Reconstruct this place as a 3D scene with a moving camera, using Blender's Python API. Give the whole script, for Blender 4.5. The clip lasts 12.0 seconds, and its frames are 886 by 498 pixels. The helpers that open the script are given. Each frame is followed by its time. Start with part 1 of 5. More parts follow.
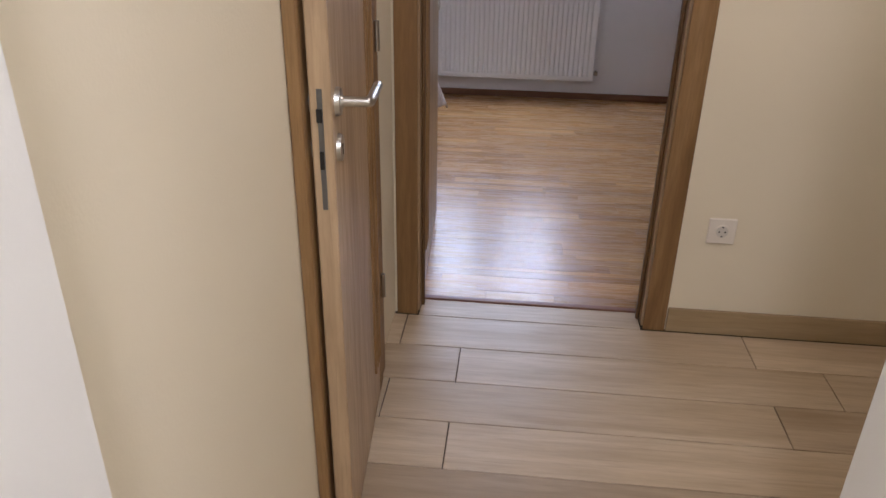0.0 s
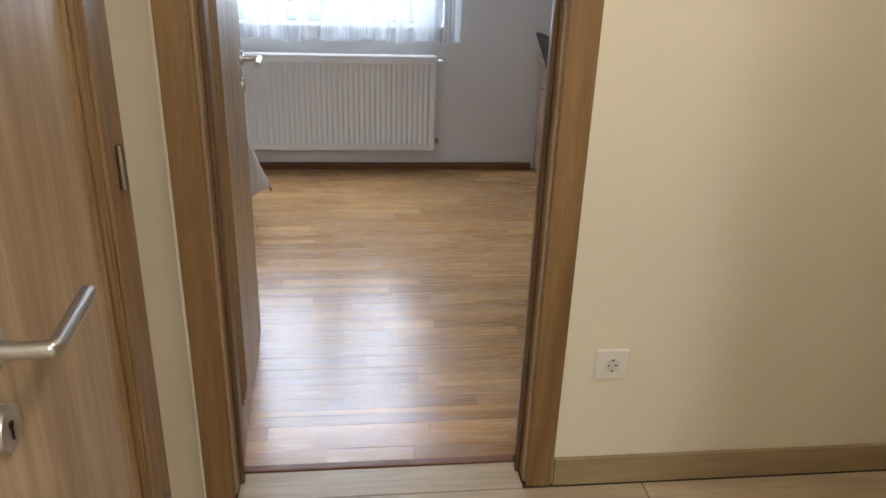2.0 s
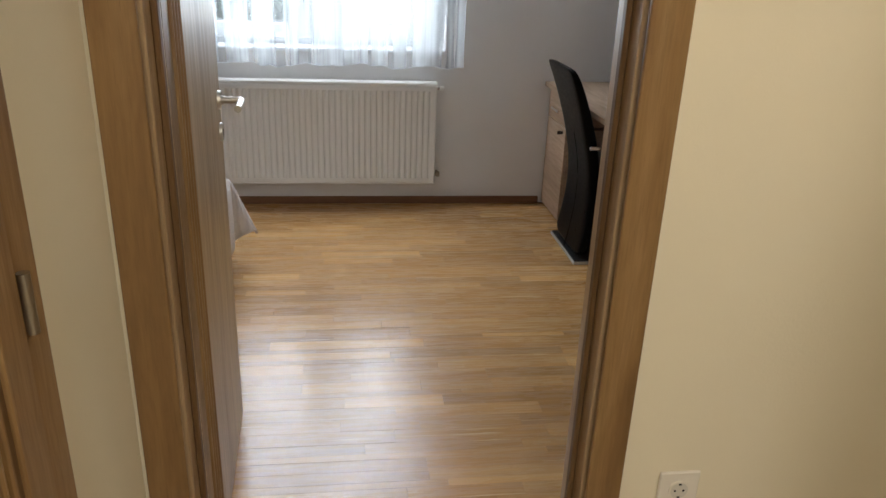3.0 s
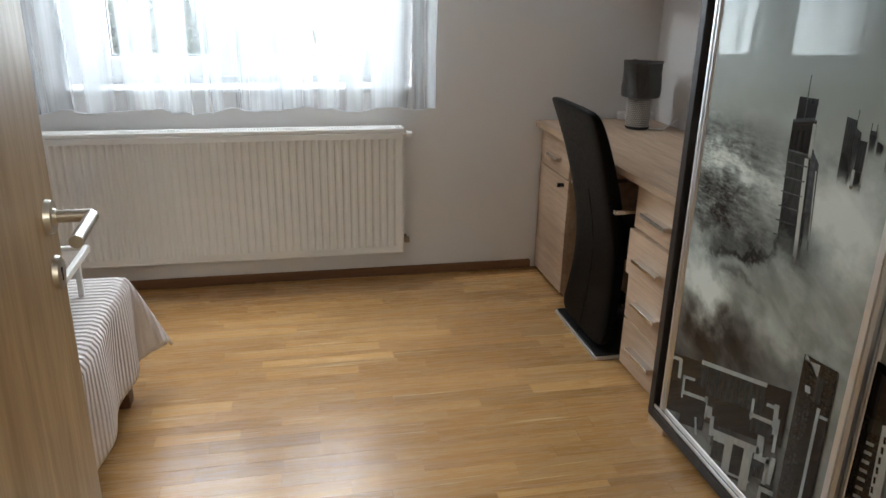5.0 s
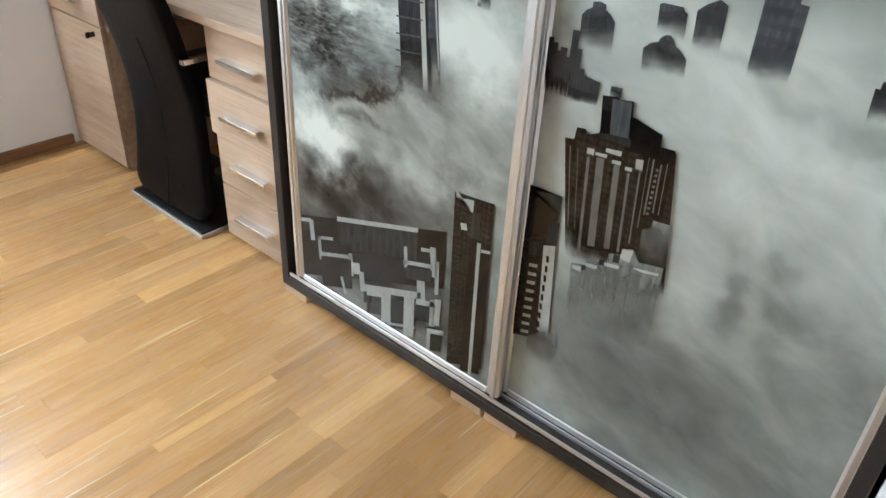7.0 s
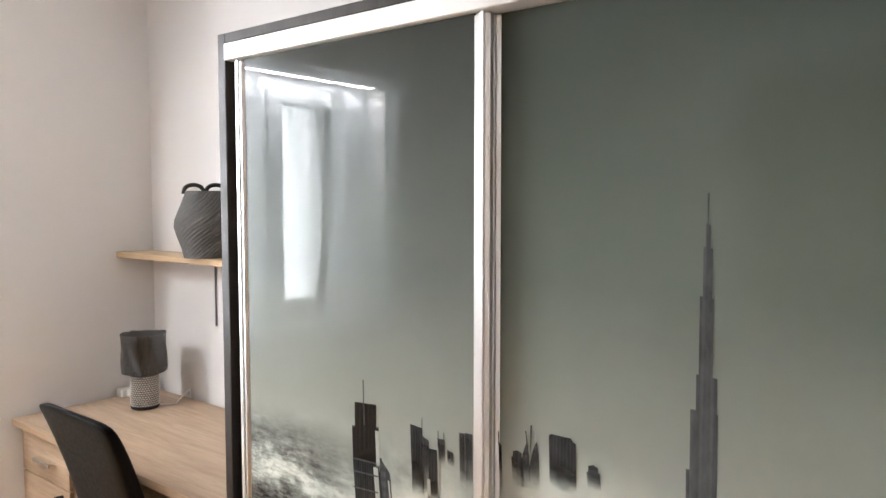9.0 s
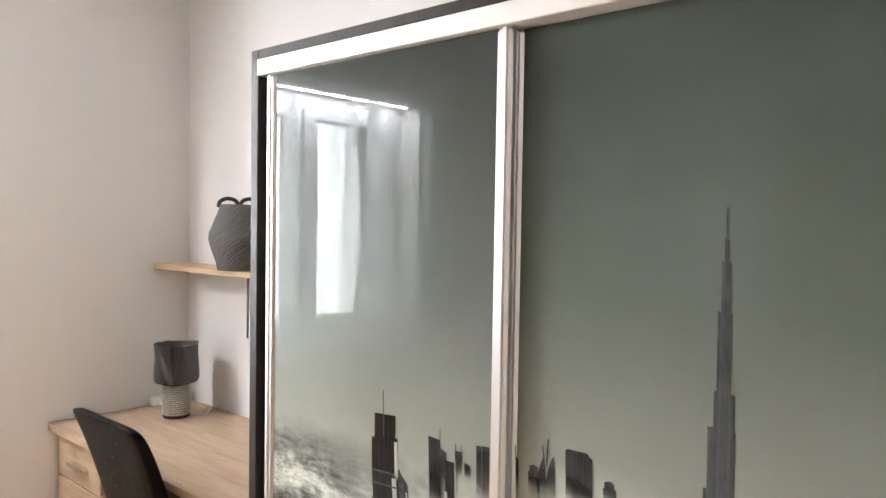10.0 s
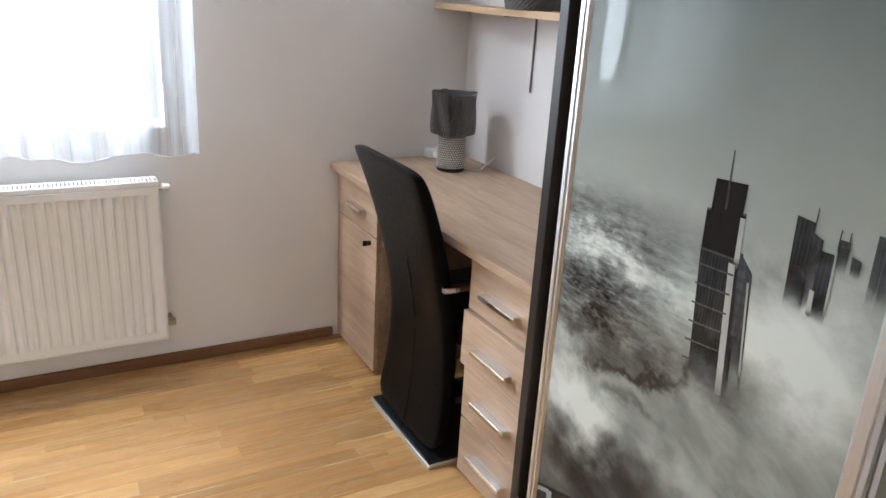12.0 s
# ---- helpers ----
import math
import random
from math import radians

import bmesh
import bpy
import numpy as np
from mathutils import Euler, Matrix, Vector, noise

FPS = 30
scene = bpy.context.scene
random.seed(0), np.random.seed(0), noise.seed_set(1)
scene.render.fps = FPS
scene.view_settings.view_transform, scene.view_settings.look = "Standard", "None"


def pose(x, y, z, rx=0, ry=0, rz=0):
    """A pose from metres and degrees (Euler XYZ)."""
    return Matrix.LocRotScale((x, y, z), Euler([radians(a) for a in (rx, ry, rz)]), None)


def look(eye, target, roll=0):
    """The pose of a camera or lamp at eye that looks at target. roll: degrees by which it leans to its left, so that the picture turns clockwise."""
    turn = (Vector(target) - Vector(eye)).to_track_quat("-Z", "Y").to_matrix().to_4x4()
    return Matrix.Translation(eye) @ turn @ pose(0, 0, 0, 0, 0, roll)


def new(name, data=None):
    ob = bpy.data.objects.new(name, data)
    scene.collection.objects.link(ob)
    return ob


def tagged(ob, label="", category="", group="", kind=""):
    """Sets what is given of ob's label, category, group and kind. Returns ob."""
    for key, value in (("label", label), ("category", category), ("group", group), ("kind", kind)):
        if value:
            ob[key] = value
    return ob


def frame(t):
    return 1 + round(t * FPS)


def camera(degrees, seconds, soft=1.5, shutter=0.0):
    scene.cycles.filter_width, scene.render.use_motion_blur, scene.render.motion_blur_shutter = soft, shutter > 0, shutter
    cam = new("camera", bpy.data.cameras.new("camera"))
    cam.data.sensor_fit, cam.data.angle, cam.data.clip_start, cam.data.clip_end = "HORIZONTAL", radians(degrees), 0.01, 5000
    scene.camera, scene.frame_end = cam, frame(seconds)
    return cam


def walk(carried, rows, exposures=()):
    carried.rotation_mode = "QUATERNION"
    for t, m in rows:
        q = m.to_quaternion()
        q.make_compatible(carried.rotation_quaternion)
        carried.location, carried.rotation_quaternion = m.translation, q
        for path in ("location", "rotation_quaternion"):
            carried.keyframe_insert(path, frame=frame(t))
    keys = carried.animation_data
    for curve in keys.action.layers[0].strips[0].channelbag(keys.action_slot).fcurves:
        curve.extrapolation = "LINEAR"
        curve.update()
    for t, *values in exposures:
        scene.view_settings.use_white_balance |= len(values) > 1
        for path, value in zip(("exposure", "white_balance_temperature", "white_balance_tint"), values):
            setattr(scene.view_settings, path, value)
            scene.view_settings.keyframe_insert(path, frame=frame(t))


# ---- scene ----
cam = camera(61.7, 12.0)
PATH = [
    (0, (0.314, -2.418, 1.406), (0.135, -0.633, 0.521), 0.9),
    (0.5, (0.285, -2.302, 1.413), (0.319, -0.498, 0.55), 1.2),
    (1, (0.297, -2.139, 1.408), (0.442, -0.328, 0.572), 1.6),
    (1.5, (0.348, -1.943, 1.424), (0.535, -0.12, 0.623), 1.9),
    (2, (0.339, -1.767, 1.423), (0.562, 0.066, 0.654), 2.0),
    (2.5, (0.306, -1.548, 1.444), (0.546, 0.29, 0.691), 2.2),
    (3, (0.305, -1.333, 1.441), (0.561, 0.508, 0.701), 2.3),
    (3.5, (0.346, -1.088, 1.443), (0.604, 0.76, 0.723), 2.1),
    (3.7, (0.349, -0.998, 1.437), (0.598, 0.853, 0.723), 2.0),
    (5.3, (0.308, -0.244, 1.38), (0.822, 1.564, 0.697), 0.7),
    (5.5, (0.318, -0.165, 1.376), (0.96, 1.571, 0.618), 1.3),
    (6, (0.325, -0.001, 1.349), (1.318, 1.425, 0.358), 2.4),
    (6.5, (0.328, 0.057, 1.316), (1.503, 1.216, 0.186), 3.1),
    (7, (0.343, 0.052, 1.347), (1.643, 1.131, 0.277), 3.2),
    (7.2, (0.344, 0.036, 1.357), (1.708, 1.144, 0.403), 3.7),
    (7.5, (0.338, 0.028, 1.408), (1.768, 1.173, 0.607), 2.7),
    (7.7, (0.343, 0.026, 1.436), (1.805, 1.198, 0.738), 2.2),
    (9.3, (0.358, -0.015, 1.598), (1.906, 1.25, 1.556), -0.1),
    (9.5, (0.353, -0.025, 1.602), (1.894, 1.25, 1.593), 0.1),
    (10, (0.369, -0.034, 1.564), (1.858, 1.299, 1.495), 0.9),
    (10.5, (0.413, -0.035, 1.528), (1.781, 1.397, 1.242), 1.8),
    (11, (0.438, -0.008, 1.473), (1.622, 1.519, 0.956), 2.0),
    (11.5, (0.464, 0.122, 1.438), (1.524, 1.699, 0.815), 2.7),
    (12, (0.477, 0.305, 1.42), (1.409, 1.948, 0.762), 3.4),
]
walk(cam, [(t, look(eye, target, roll)) for t, eye, target, roll in PATH],
     exposures=[(0.0, -0.1, 5650, 23), (1.0, 0.03, 5800, 20), (2.0, 0.22, 5800, 12), (3.5, 0.03, 6450, 10), (5.5, 0.42, 6450, 8), (6.5, 1.25, 5850, 3), (7.5, 1.5, 5950, 11), (9.5, 1.42, 7000, 15), (10.5, 1.5, 6900, 14), (12.0, 1.08, 6250, 13)])

# ---- world and light ----
world = bpy.data.worlds.new("sky")
scene.world = world
world.use_nodes = True
wn = world.node_tree
sky = wn.nodes.new("ShaderNodeTexSky")
sky.sky_type = "NISHITA"
sky.sun_disc = False
sky.sun_elevation, sky.sun_rotation = radians(35), radians(152)
wn.nodes["Background"].inputs["Strength"].default_value = 0.15
wn.links.new(sky.outputs[0], wn.nodes["Background"].inputs[0])


def lamp(name, kind, energy, color, m, **more):
    data = bpy.data.lights.new(name, kind)
    data.energy, data.color = energy, color
    for key, value in more.items():
        data[key] = value
    ob = new(name, data)
    ob.matrix_world = m
    return ob


sun = lamp("sun", "SUN", 3.5, (1.0, 0.96, 0.9), look((9, -14, 13), (0, 3, 0)))
sun.data.angle = radians(2)
# hall lamp assumed from the warm light; entry lamp added to brighten the passage
hall_light = lamp("hall_light", "AREA", 10.2, (1.0, 0.86, 0.66), pose(1.0, -1.1, 2.55))
hall_light.data.shape, hall_light.data.size = "DISK", 0.3
entry_light = lamp("entry_light", "AREA", 28.0, (1.0, 0.99, 0.94), pose(0.4, -3.0, 2.55))
# the sky's light, in the window's opening behind the panes
window_light = lamp("window_light", "AREA", 90.0, (0.90, 0.96, 1.0), pose(0.12, 3.30, 1.575, 90, 0, 180))
window_light.data.shape, window_light.data.size, window_light.data.size_y = "RECTANGLE", 1.51, 1.34
# added strip lamp under the lintel, inside the panes, to brighten the room
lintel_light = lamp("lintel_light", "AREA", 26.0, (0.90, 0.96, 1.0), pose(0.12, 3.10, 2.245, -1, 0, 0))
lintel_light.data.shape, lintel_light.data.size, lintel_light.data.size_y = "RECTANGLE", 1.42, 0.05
entry_light.data.shape, entry_light.data.size = "DISK", 0.3


# ---- materials ----
class Mat:
    """A node material with short helpers."""

    def __init__(self, name, rough=0.5, metal=0.0, spec=0.5):
        self.m = bpy.data.materials.new(name)
        self.m.use_nodes = True
        self.t = self.m.node_tree
        self.b = self.t.nodes["Principled BSDF"]
        self.b.inputs["Roughness"].default_value = rough
        self.b.inputs["Metallic"].default_value = metal
        self.b.inputs["Specular IOR Level"].default_value = spec

    def n(self, kind, ins=(), **props):
        node = self.t.nodes.new("ShaderNode" + kind)
        for key, value in props.items():
            setattr(node, key, value)
        for key, value in dict(ins).items():
            self.put(node.inputs[key], value)
        return node

    def put(self, socket, value):
        if hasattr(value, "links"):
            self.t.links.new(value, socket)
        else:
            socket.default_value = value

    def pos(self, scale=(1, 1, 1), offset=None, object_space=False):
        if object_space:
            src = self.n("TexCoord").outputs["Object"]
        else:
            src = self.n("NewGeometry").outputs["Position"]
        node = self.n("Mapping", {"Vector": src, "Scale": scale})
        if offset is not None:
            self.put(node.inputs["Location"], offset)
        return node.outputs[0]

    def noise(self, vec, scale, detail=4.0, rough=0.55, dist=0.0):
        return self.n("TexNoise", {"Vector": vec, "Scale": scale, "Detail": detail, "Roughness": rough, "Distortion": dist}).outputs["Fac"]

    def ramp(self, fac, *stops):
        node = self.n("ValToRGB", {"Fac": fac})
        e = node.color_ramp.elements
        while len(e) < len(stops):
            e.new(0.5)
        for k, (p, c) in zip(e, stops):
            k.position = p
            k.color = (*c, 1) if len(c) == 3 else c
        return node.outputs[0]

    def mix(self, fac, a, b, blend="MIX"):
        node = self.n("Mix", data_type="RGBA", blend_type=blend)
        self.put(node.inputs[0], fac)
        for k, v in ((6, a), (7, b)):
            self.put(node.inputs[k], (*v, 1) if isinstance(v, tuple) and len(v) == 3 else v)
        return node.outputs[2]

    def math(self, op, a, b=0.0, c=0.0):
        node = self.n("Math", operation=op)
        for k, v in enumerate((a, b, c)):
            self.put(node.inputs[k], v)
        return node.outputs[0]

    def rng(self, v, a, b, c=0.0, d=1.0):
        return self.n("MapRange", {0: v, 1: a, 2: b, 3: c, 4: d}).outputs[0]

    def base(self, c):
        self.put(self.b.inputs["Base Color"], (*c, 1) if isinstance(c, tuple) and len(c) == 3 else c)
        return self

    def rough(self, v):
        self.put(self.b.inputs["Roughness"], v)
        return self

    def bump(self, height, strength=0.2, dist=0.01):
        self.put(self.b.inputs["Normal"], self.n("Bump", {"Height": height, "Strength": strength, "Distance": dist}).outputs[0])
        return self


def plaster(name, colour, tone=0.04):
    k = Mat(name, 0.85, spec=0.25)
    p = k.pos()
    big = k.noise(p, 0.9, 3)
    dark = tuple(c * (1 - tone * 2) for c in colour)
    k.base(k.ramp(big, (0.3, dark), (0.7, colour)))
    k.bump(k.math("ADD", k.noise(p, 160, 3), k.math("MULTIPLY", k.noise(p, 14, 3), 0.8)), 0.12, 0.004)
    return k.m


def wood(name, dark, mid, light, along="z", fine=1.0, rough=0.45, spec=0.35, per_object=False, per_island=False, coat=0.0, streak=None):
    """Wood with grain along one axis."""
    k = Mat(name, rough, spec=spec)
    stretch = {"x": (0.09, 1, 1), "y": (1, 0.09, 1), "z": (1, 1, 0.09)}[along]
    off = None
    rnd = None
    if per_object:
        rnd = k.n("ObjectInfo").outputs["Random"]
    if per_island:
        rnd = k.n("NewGeometry").outputs["Random Per Island"]
    if rnd is not None:
        off = k.n("CombineXYZ", {0: k.math("MULTIPLY", rnd, 37.0), 1: k.math("MULTIPLY", rnd, 91.0), 2: k.math("MULTIPLY", rnd, 53.0)}).outputs[0]
    p = k.pos(stretch, off)
    broad = k.noise(p, 9 * fine, 3, 0.5, 1.2)
    grain = k.noise(p, 70 * fine, 5, 0.65, 0.4)
    pores = k.noise(k.pos(tuple(v if v == 1 else 0.03 for v in stretch), off), 260 * fine, 2)
    col = k.ramp(broad, (0.28, dark), (0.5, mid), (0.74, light))
    col = k.mix(k.rng(grain, 0.35, 0.75, 0.0, 0.45), col, tuple(c * 0.62 for c in dark))
    col = k.mix(k.rng(pores, 0.58, 0.8, 0.0, 0.35), col, tuple(c * 0.5 for c in dark))
    if rnd is not None:
        col = k.mix(1.0, col, k.ramp(rnd, (0.0, (0.72, 0.68, 0.64)), (0.16, (0.88, 0.85, 0.82)), (0.6, (1, 0.99, 0.98)), (0.84, (1.06, 1.05, 1.04)), (1.0, (1.28, 1.28, 1.26))), "MULTIPLY")
    if streak:
        # pale sapwood lines along the strips
        s1 = k.noise(k.pos((1.1, 34, 1), off), 2.0, 2, 0.5, 0.2)
        col = k.mix(k.rng(s1, 0.66, 0.74, 0.0, 0.75), col, streak)
        s2 = k.noise(k.pos((0.7, 22, 1), off), 3.0, 3, 0.5, 0.4)
        col = k.mix(k.rng(s2, 0.62, 0.74, 0.0, 0.22), col, tuple(c * 0.7 for c in dark))
    k.base(col)
    k.rough(k.rng(grain, 0.3, 0.7, rough - 0.05, rough + 0.08))
    k.bump(k.math("ADD", grain, pores), 0.1, 0.002)
    if coat:
        k.b.inputs["Coat Weight"].default_value = coat
        k.b.inputs["Coat Roughness"].default_value = 0.2
    return k.m


def plain(name, colour, rough=0.5, metal=0.0, spec=0.5, vary=0.06, scale=30.0, bump=0.05):
    k = Mat(name, rough, metal, spec)
    f = k.noise(k.pos(), scale, 4)
    k.base(k.mix(f, tuple(c * (1 - vary) for c in colour), tuple(min(1, c * (1 + vary)) for c in colour)))
    k.rough(k.rng(f, 0.3, 0.7, max(0.02, rough - 0.05), rough + 0.06))
    if bump:
        k.bump(k.noise(k.pos(), scale * 9, 3), bump, 0.002)
    return k.m


hall_paint = plaster("hall_paint", (0.84, 0.755, 0.57))
entry_paint = plaster("entry_paint", (0.84, 0.825, 0.77))
room_paint = plaster("room_paint", (0.80, 0.775, 0.76))
ceiling_paint = plaster("ceiling_paint", (0.85, 0.84, 0.82))
door_wood = wood("door_wood", (0.32, 0.205, 0.105), (0.45, 0.315, 0.18), (0.57, 0.42, 0.255), "z", 0.7, 0.36)
casing_wood = wood("casing_wood", (0.20, 0.110, 0.042), (0.275, 0.158, 0.062), (0.35, 0.215, 0.09), "z", 1.3, 0.42)
dark_strip_wood = wood("dark_strip_wood", (0.12, 0.06, 0.022), (0.15, 0.08, 0.03), (0.19, 0.105, 0.04), "z", 1.3, 0.5)
desk_wood = wood("desk_wood", (0.40, 0.275, 0.18), (0.52, 0.37, 0.255), (0.60, 0.445, 0.32), "y", 0.8, 0.4)
desk_wood_up = wood("desk_wood_up", (0.40, 0.275, 0.18), (0.52, 0.37, 0.255), (0.60, 0.445, 0.32), "y", 0.8, 0.42)
shelf_wood = wood("shelf_wood", (0.50, 0.33, 0.19), (0.60, 0.42, 0.26), (0.68, 0.5, 0.33), "y", 0.8, 0.42)
parquet = wood("parquet", (0.43, 0.225, 0.078), (0.535, 0.302, 0.113), (0.62, 0.38, 0.162), "x", 1.0, 0.26, 0.5, per_object=True, coat=0.35, streak=(0.72, 0.53, 0.30))
parquet_far = wood("parquet_far", (0.43, 0.225, 0.078), (0.535, 0.302, 0.113), (0.62, 0.38, 0.162), "x", 1.0, 0.26, 0.5, per_island=True, coat=0.35, streak=(0.72, 0.53, 0.30))
tile_wood = wood("tile_wood", (0.42, 0.32, 0.20), (0.52, 0.41, 0.275), (0.60, 0.49, 0.345), "x", 0.8, 0.33, 0.5, per_object=True)
skirt_tile = wood("skirt_tile", (0.33, 0.235, 0.12), (0.40, 0.295, 0.16), (0.47, 0.355, 0.205), "x", 0.7, 0.42)
skirt_wood = wood("skirt_wood", (0.16, 0.075, 0.035), (0.21, 0.10, 0.045), (0.26, 0.13, 0.06), "x", 1.0, 0.4)
threshold_wood = wood("threshold_wood", (0.17, 0.07, 0.035), (0.23, 0.10, 0.05), (0.28, 0.13, 0.07), "x", 1.2, 0.35)
grout = plain("grout", (0.09, 0.07, 0.05), 0.9, 0, 0.2)
subfloor = plain("subfloor", (0.10, 0.055, 0.025), 0.8, 0, 0.2)
white_enamel = plain("white_enamel", (0.80, 0.79, 0.77), 0.35, 0, 0.5, 0.02)
white_plastic = plain("white_plastic", (0.82, 0.81, 0.78), 0.35, 0, 0.5, 0.02)
pvc = plain("pvc", (0.80, 0.81, 0.82), 0.3, 0, 0.5, 0.02)
steel = plain("brushed_steel", (0.50, 0.475, 0.43), 0.33, 1.0, 0.5, 0.06, 60)
chrome = plain("chrome", (0.75, 0.75, 0.75), 0.15, 1.0, 0.5, 0.03, 20, 0)
brass = plain("dull_brass", (0.36, 0.31, 0.24), 0.4, 1.0)
alu = plain("satin_aluminium", (0.68, 0.675, 0.665), 0.42, 0.85, 0.5, 0.03, 40)
white_alu = plain("pale_aluminium", (0.80, 0.785, 0.76), 0.4, 0.35, 0.5, 0.02, 40)
wenge = wood("wenge_board", (0.022, 0.017, 0.015), (0.034, 0.027, 0.024), (0.05, 0.04, 0.035), "z", 1.2, 0.4)
leather = plain("black_leatherette", (0.0038, 0.0041, 0.0048), 0.32, 0, 0.08, 0.1, 60, 0.0)
dark_metal = plain("dark_metal", (0.03, 0.03, 0.03), 0.4, 0.6)
iron = plain("grey_iron", (0.2, 0.2, 0.21), 0.4, 0.9)
black = plain("black_recess", (0.008, 0.008, 0.008), 0.7, 0, 0.2, 0.1, 20, 0)
bed_wood = wood("bed_wood", (0.10, 0.045, 0.025), (0.15, 0.07, 0.035), (0.2, 0.1, 0.05), "z", 1.0, 0.4)


# ---- mesh helpers ----
def part(name, bm, material, parent=None, label="", smooth=False):
    """Links a bmesh in world coordinates as one mesh object, under a thing or a part."""
    mesh = bpy.data.meshes.new(name)
    bm.to_mesh(mesh)
    bm.free()
    mesh.materials.append(material)
    if smooth:
        for f in mesh.polygons:
            f.use_smooth = True
        mesh.set_sharp_from_angle(angle=radians(35))
    ob = new(name, mesh)
    if parent:
        ob.parent = parent
        if parent.type == "EMPTY":
            ob.matrix_parent_inverse = parent.matrix_basis.inverted()
    if label:
        tagged(ob, label)
    return ob


def thing(name, at, label, category, group="", kind=""):
    ob = new(name)
    ob.empty_display_size = 0.1
    ob.matrix_basis = Matrix.Translation(at)
    return tagged(ob, label, category, group, kind)


def box(bm, x0, x1, y0, y1, z0, z1, bevel=0.0, seg=1, m=None):
    made = bmesh.ops.create_cube(bm, size=1.0)["verts"]
    bmesh.ops.transform(bm, matrix=Matrix.Translation(((x0 + x1) / 2, (y0 + y1) / 2, (z0 + z1) / 2)) @ Matrix.Diagonal((x1 - x0, y1 - y0, z1 - z0, 1)), verts=made)
    if bevel:
        edges = list({e for v in made for e in v.link_edges})
        got = bmesh.ops.bevel(bm, geom=edges, offset=bevel, segments=seg, affect="EDGES", profile=0.6)
        made = list({v for f in got["faces"] for v in f.verts} | {v for v in made if v.is_valid})
    if m is not None:
        bmesh.ops.transform(bm, matrix=m, verts=made)
    return made


def boxes(*rows, bevel=0.0, m=None):
    bm = bmesh.new()
    for row in rows:
        box(bm, *row, bevel=bevel, m=m)
    return bm


def tube(bm, a, b, r0, r1=None, seg=20, caps=True):
    a, b = Vector(a), Vector(b)
    d = b - a
    m = Matrix.Translation((a + b) / 2) @ d.to_track_quat("Z", "Y").to_matrix().to_4x4()
    return bmesh.ops.create_cone(bm, cap_ends=caps, segments=seg, radius1=r0, radius2=r0 if r1 is None else r1, depth=d.length, matrix=m)["verts"]


def lathe(bm, rings, at, seg=32, closed_bottom=True, closed_top=False):
    """A turned shape from (radius, height) rings."""
    rows = []
    for r, z in rings:
        rows.append([bm.verts.new((at[0] + r * math.cos(2 * math.pi * k / seg), at[1] + r * math.sin(2 * math.pi * k / seg), at[2] + z)) for k in range(seg)])
    for a, b in zip(rows, rows[1:]):
        for k in range(seg):
            bm.faces.new((a[k], a[(k + 1) % seg], b[(k + 1) % seg], b[k]))
    if closed_bottom:
        bm.faces.new(rows[0][::-1])
    if closed_top:
        bm.faces.new(rows[-1])


def pipe(bm, points, r, seg=12):
    """A round bar through points, with ball joints."""
    for a, b in zip(points, points[1:]):
        tube(bm, a, b, r, seg=seg)
    for p in points[1:-1]:
        bmesh.ops.create_uvsphere(bm, u_segments=seg, v_segments=8, radius=r, matrix=Matrix.Translation(p))


def structure(name, bm, material, label, category):
    return tagged(part(name, bm, material), label, category, kind="structure")


# ---- the large structure ----
H = 2.66
XL, XR, YN, YF = -2.3, 2.085, 0.02, 3.03
WX0, WX1, WZ0, WZ1 = -0.64, 0.88, 0.90, 2.25

structure("wall_north", boxes((XL - 0.15, WX0, YF, YF + 0.3, 0, H), (WX1, XR + 0.15, YF, YF + 0.3, 0, H), (WX0, WX1, YF, YF + 0.3, 0, WZ0), (WX0, WX1, YF, YF + 0.3, WZ1, H)),
          room_paint, "off-white plastered wall with a window over a radiator", "wall")
structure("wall_east", boxes((XR, XR + 0.15, -0.115, YF, 0, H)), room_paint, "off-white plastered bedroom wall behind the desk", "wall")
structure("wall_west", boxes((XL - 0.15, XL, -0.115, YF, 0, H)), room_paint, "off-white plastered bedroom wall behind the bed", "wall")
structure("wall_south", boxes((XL, -0.035, -0.045, YN, 0, H), (0.825, XR, -0.045, YN, 0, H), (-0.035, 0.825, -0.045, YN, 2.06, H)), room_paint, "off-white bedroom side of the door wall", "wall")
structure("wall_hall_door", boxes((-1.3, -0.035, -0.115, -0.045, 0, H), (0.825, 3.15, -0.115, -0.045, 0, H), (-0.035, 0.825, -0.115, -0.045, 2.06, H)), hall_paint, "cream plastered hall wall around the bedroom door", "wall")
structure("wall_hall_west", boxes((-0.225, -0.088, -0.52, -0.115, 0, H), (-0.225, -0.088, -1.95, -1.135, 0, H), (-0.225, -0.088, -1.135, -0.52, 2.06, H)), hall_paint, "cream plastered hall wall beside a wooden door", "wall")
structure("wall_entry_west", boxes((-0.2, -0.03, -4.0, -1.95, 0, H)), entry_paint, "pale plastered wall edge of the entrance passage", "wall")
structure("wall_entry_east", boxes((0.86, 1.0, -4.0, -1.47, 0, H), (1.0, 3.15, -1.6, -1.47, 0, H)), entry_paint, "pale plastered corner of the entrance passage", "wall")
structure("wall_entry_south", boxes((-0.2, 1.0, -4.15, -4.0, 0, H)), hall_paint, "cream plastered wall at the end of the passage", "wall")
structure("wall_hall_east", boxes((3.0, 3.15, -1.47, -0.115, 0, H)), hall_paint, "cream plastered wall at the end of the hall", "wall")
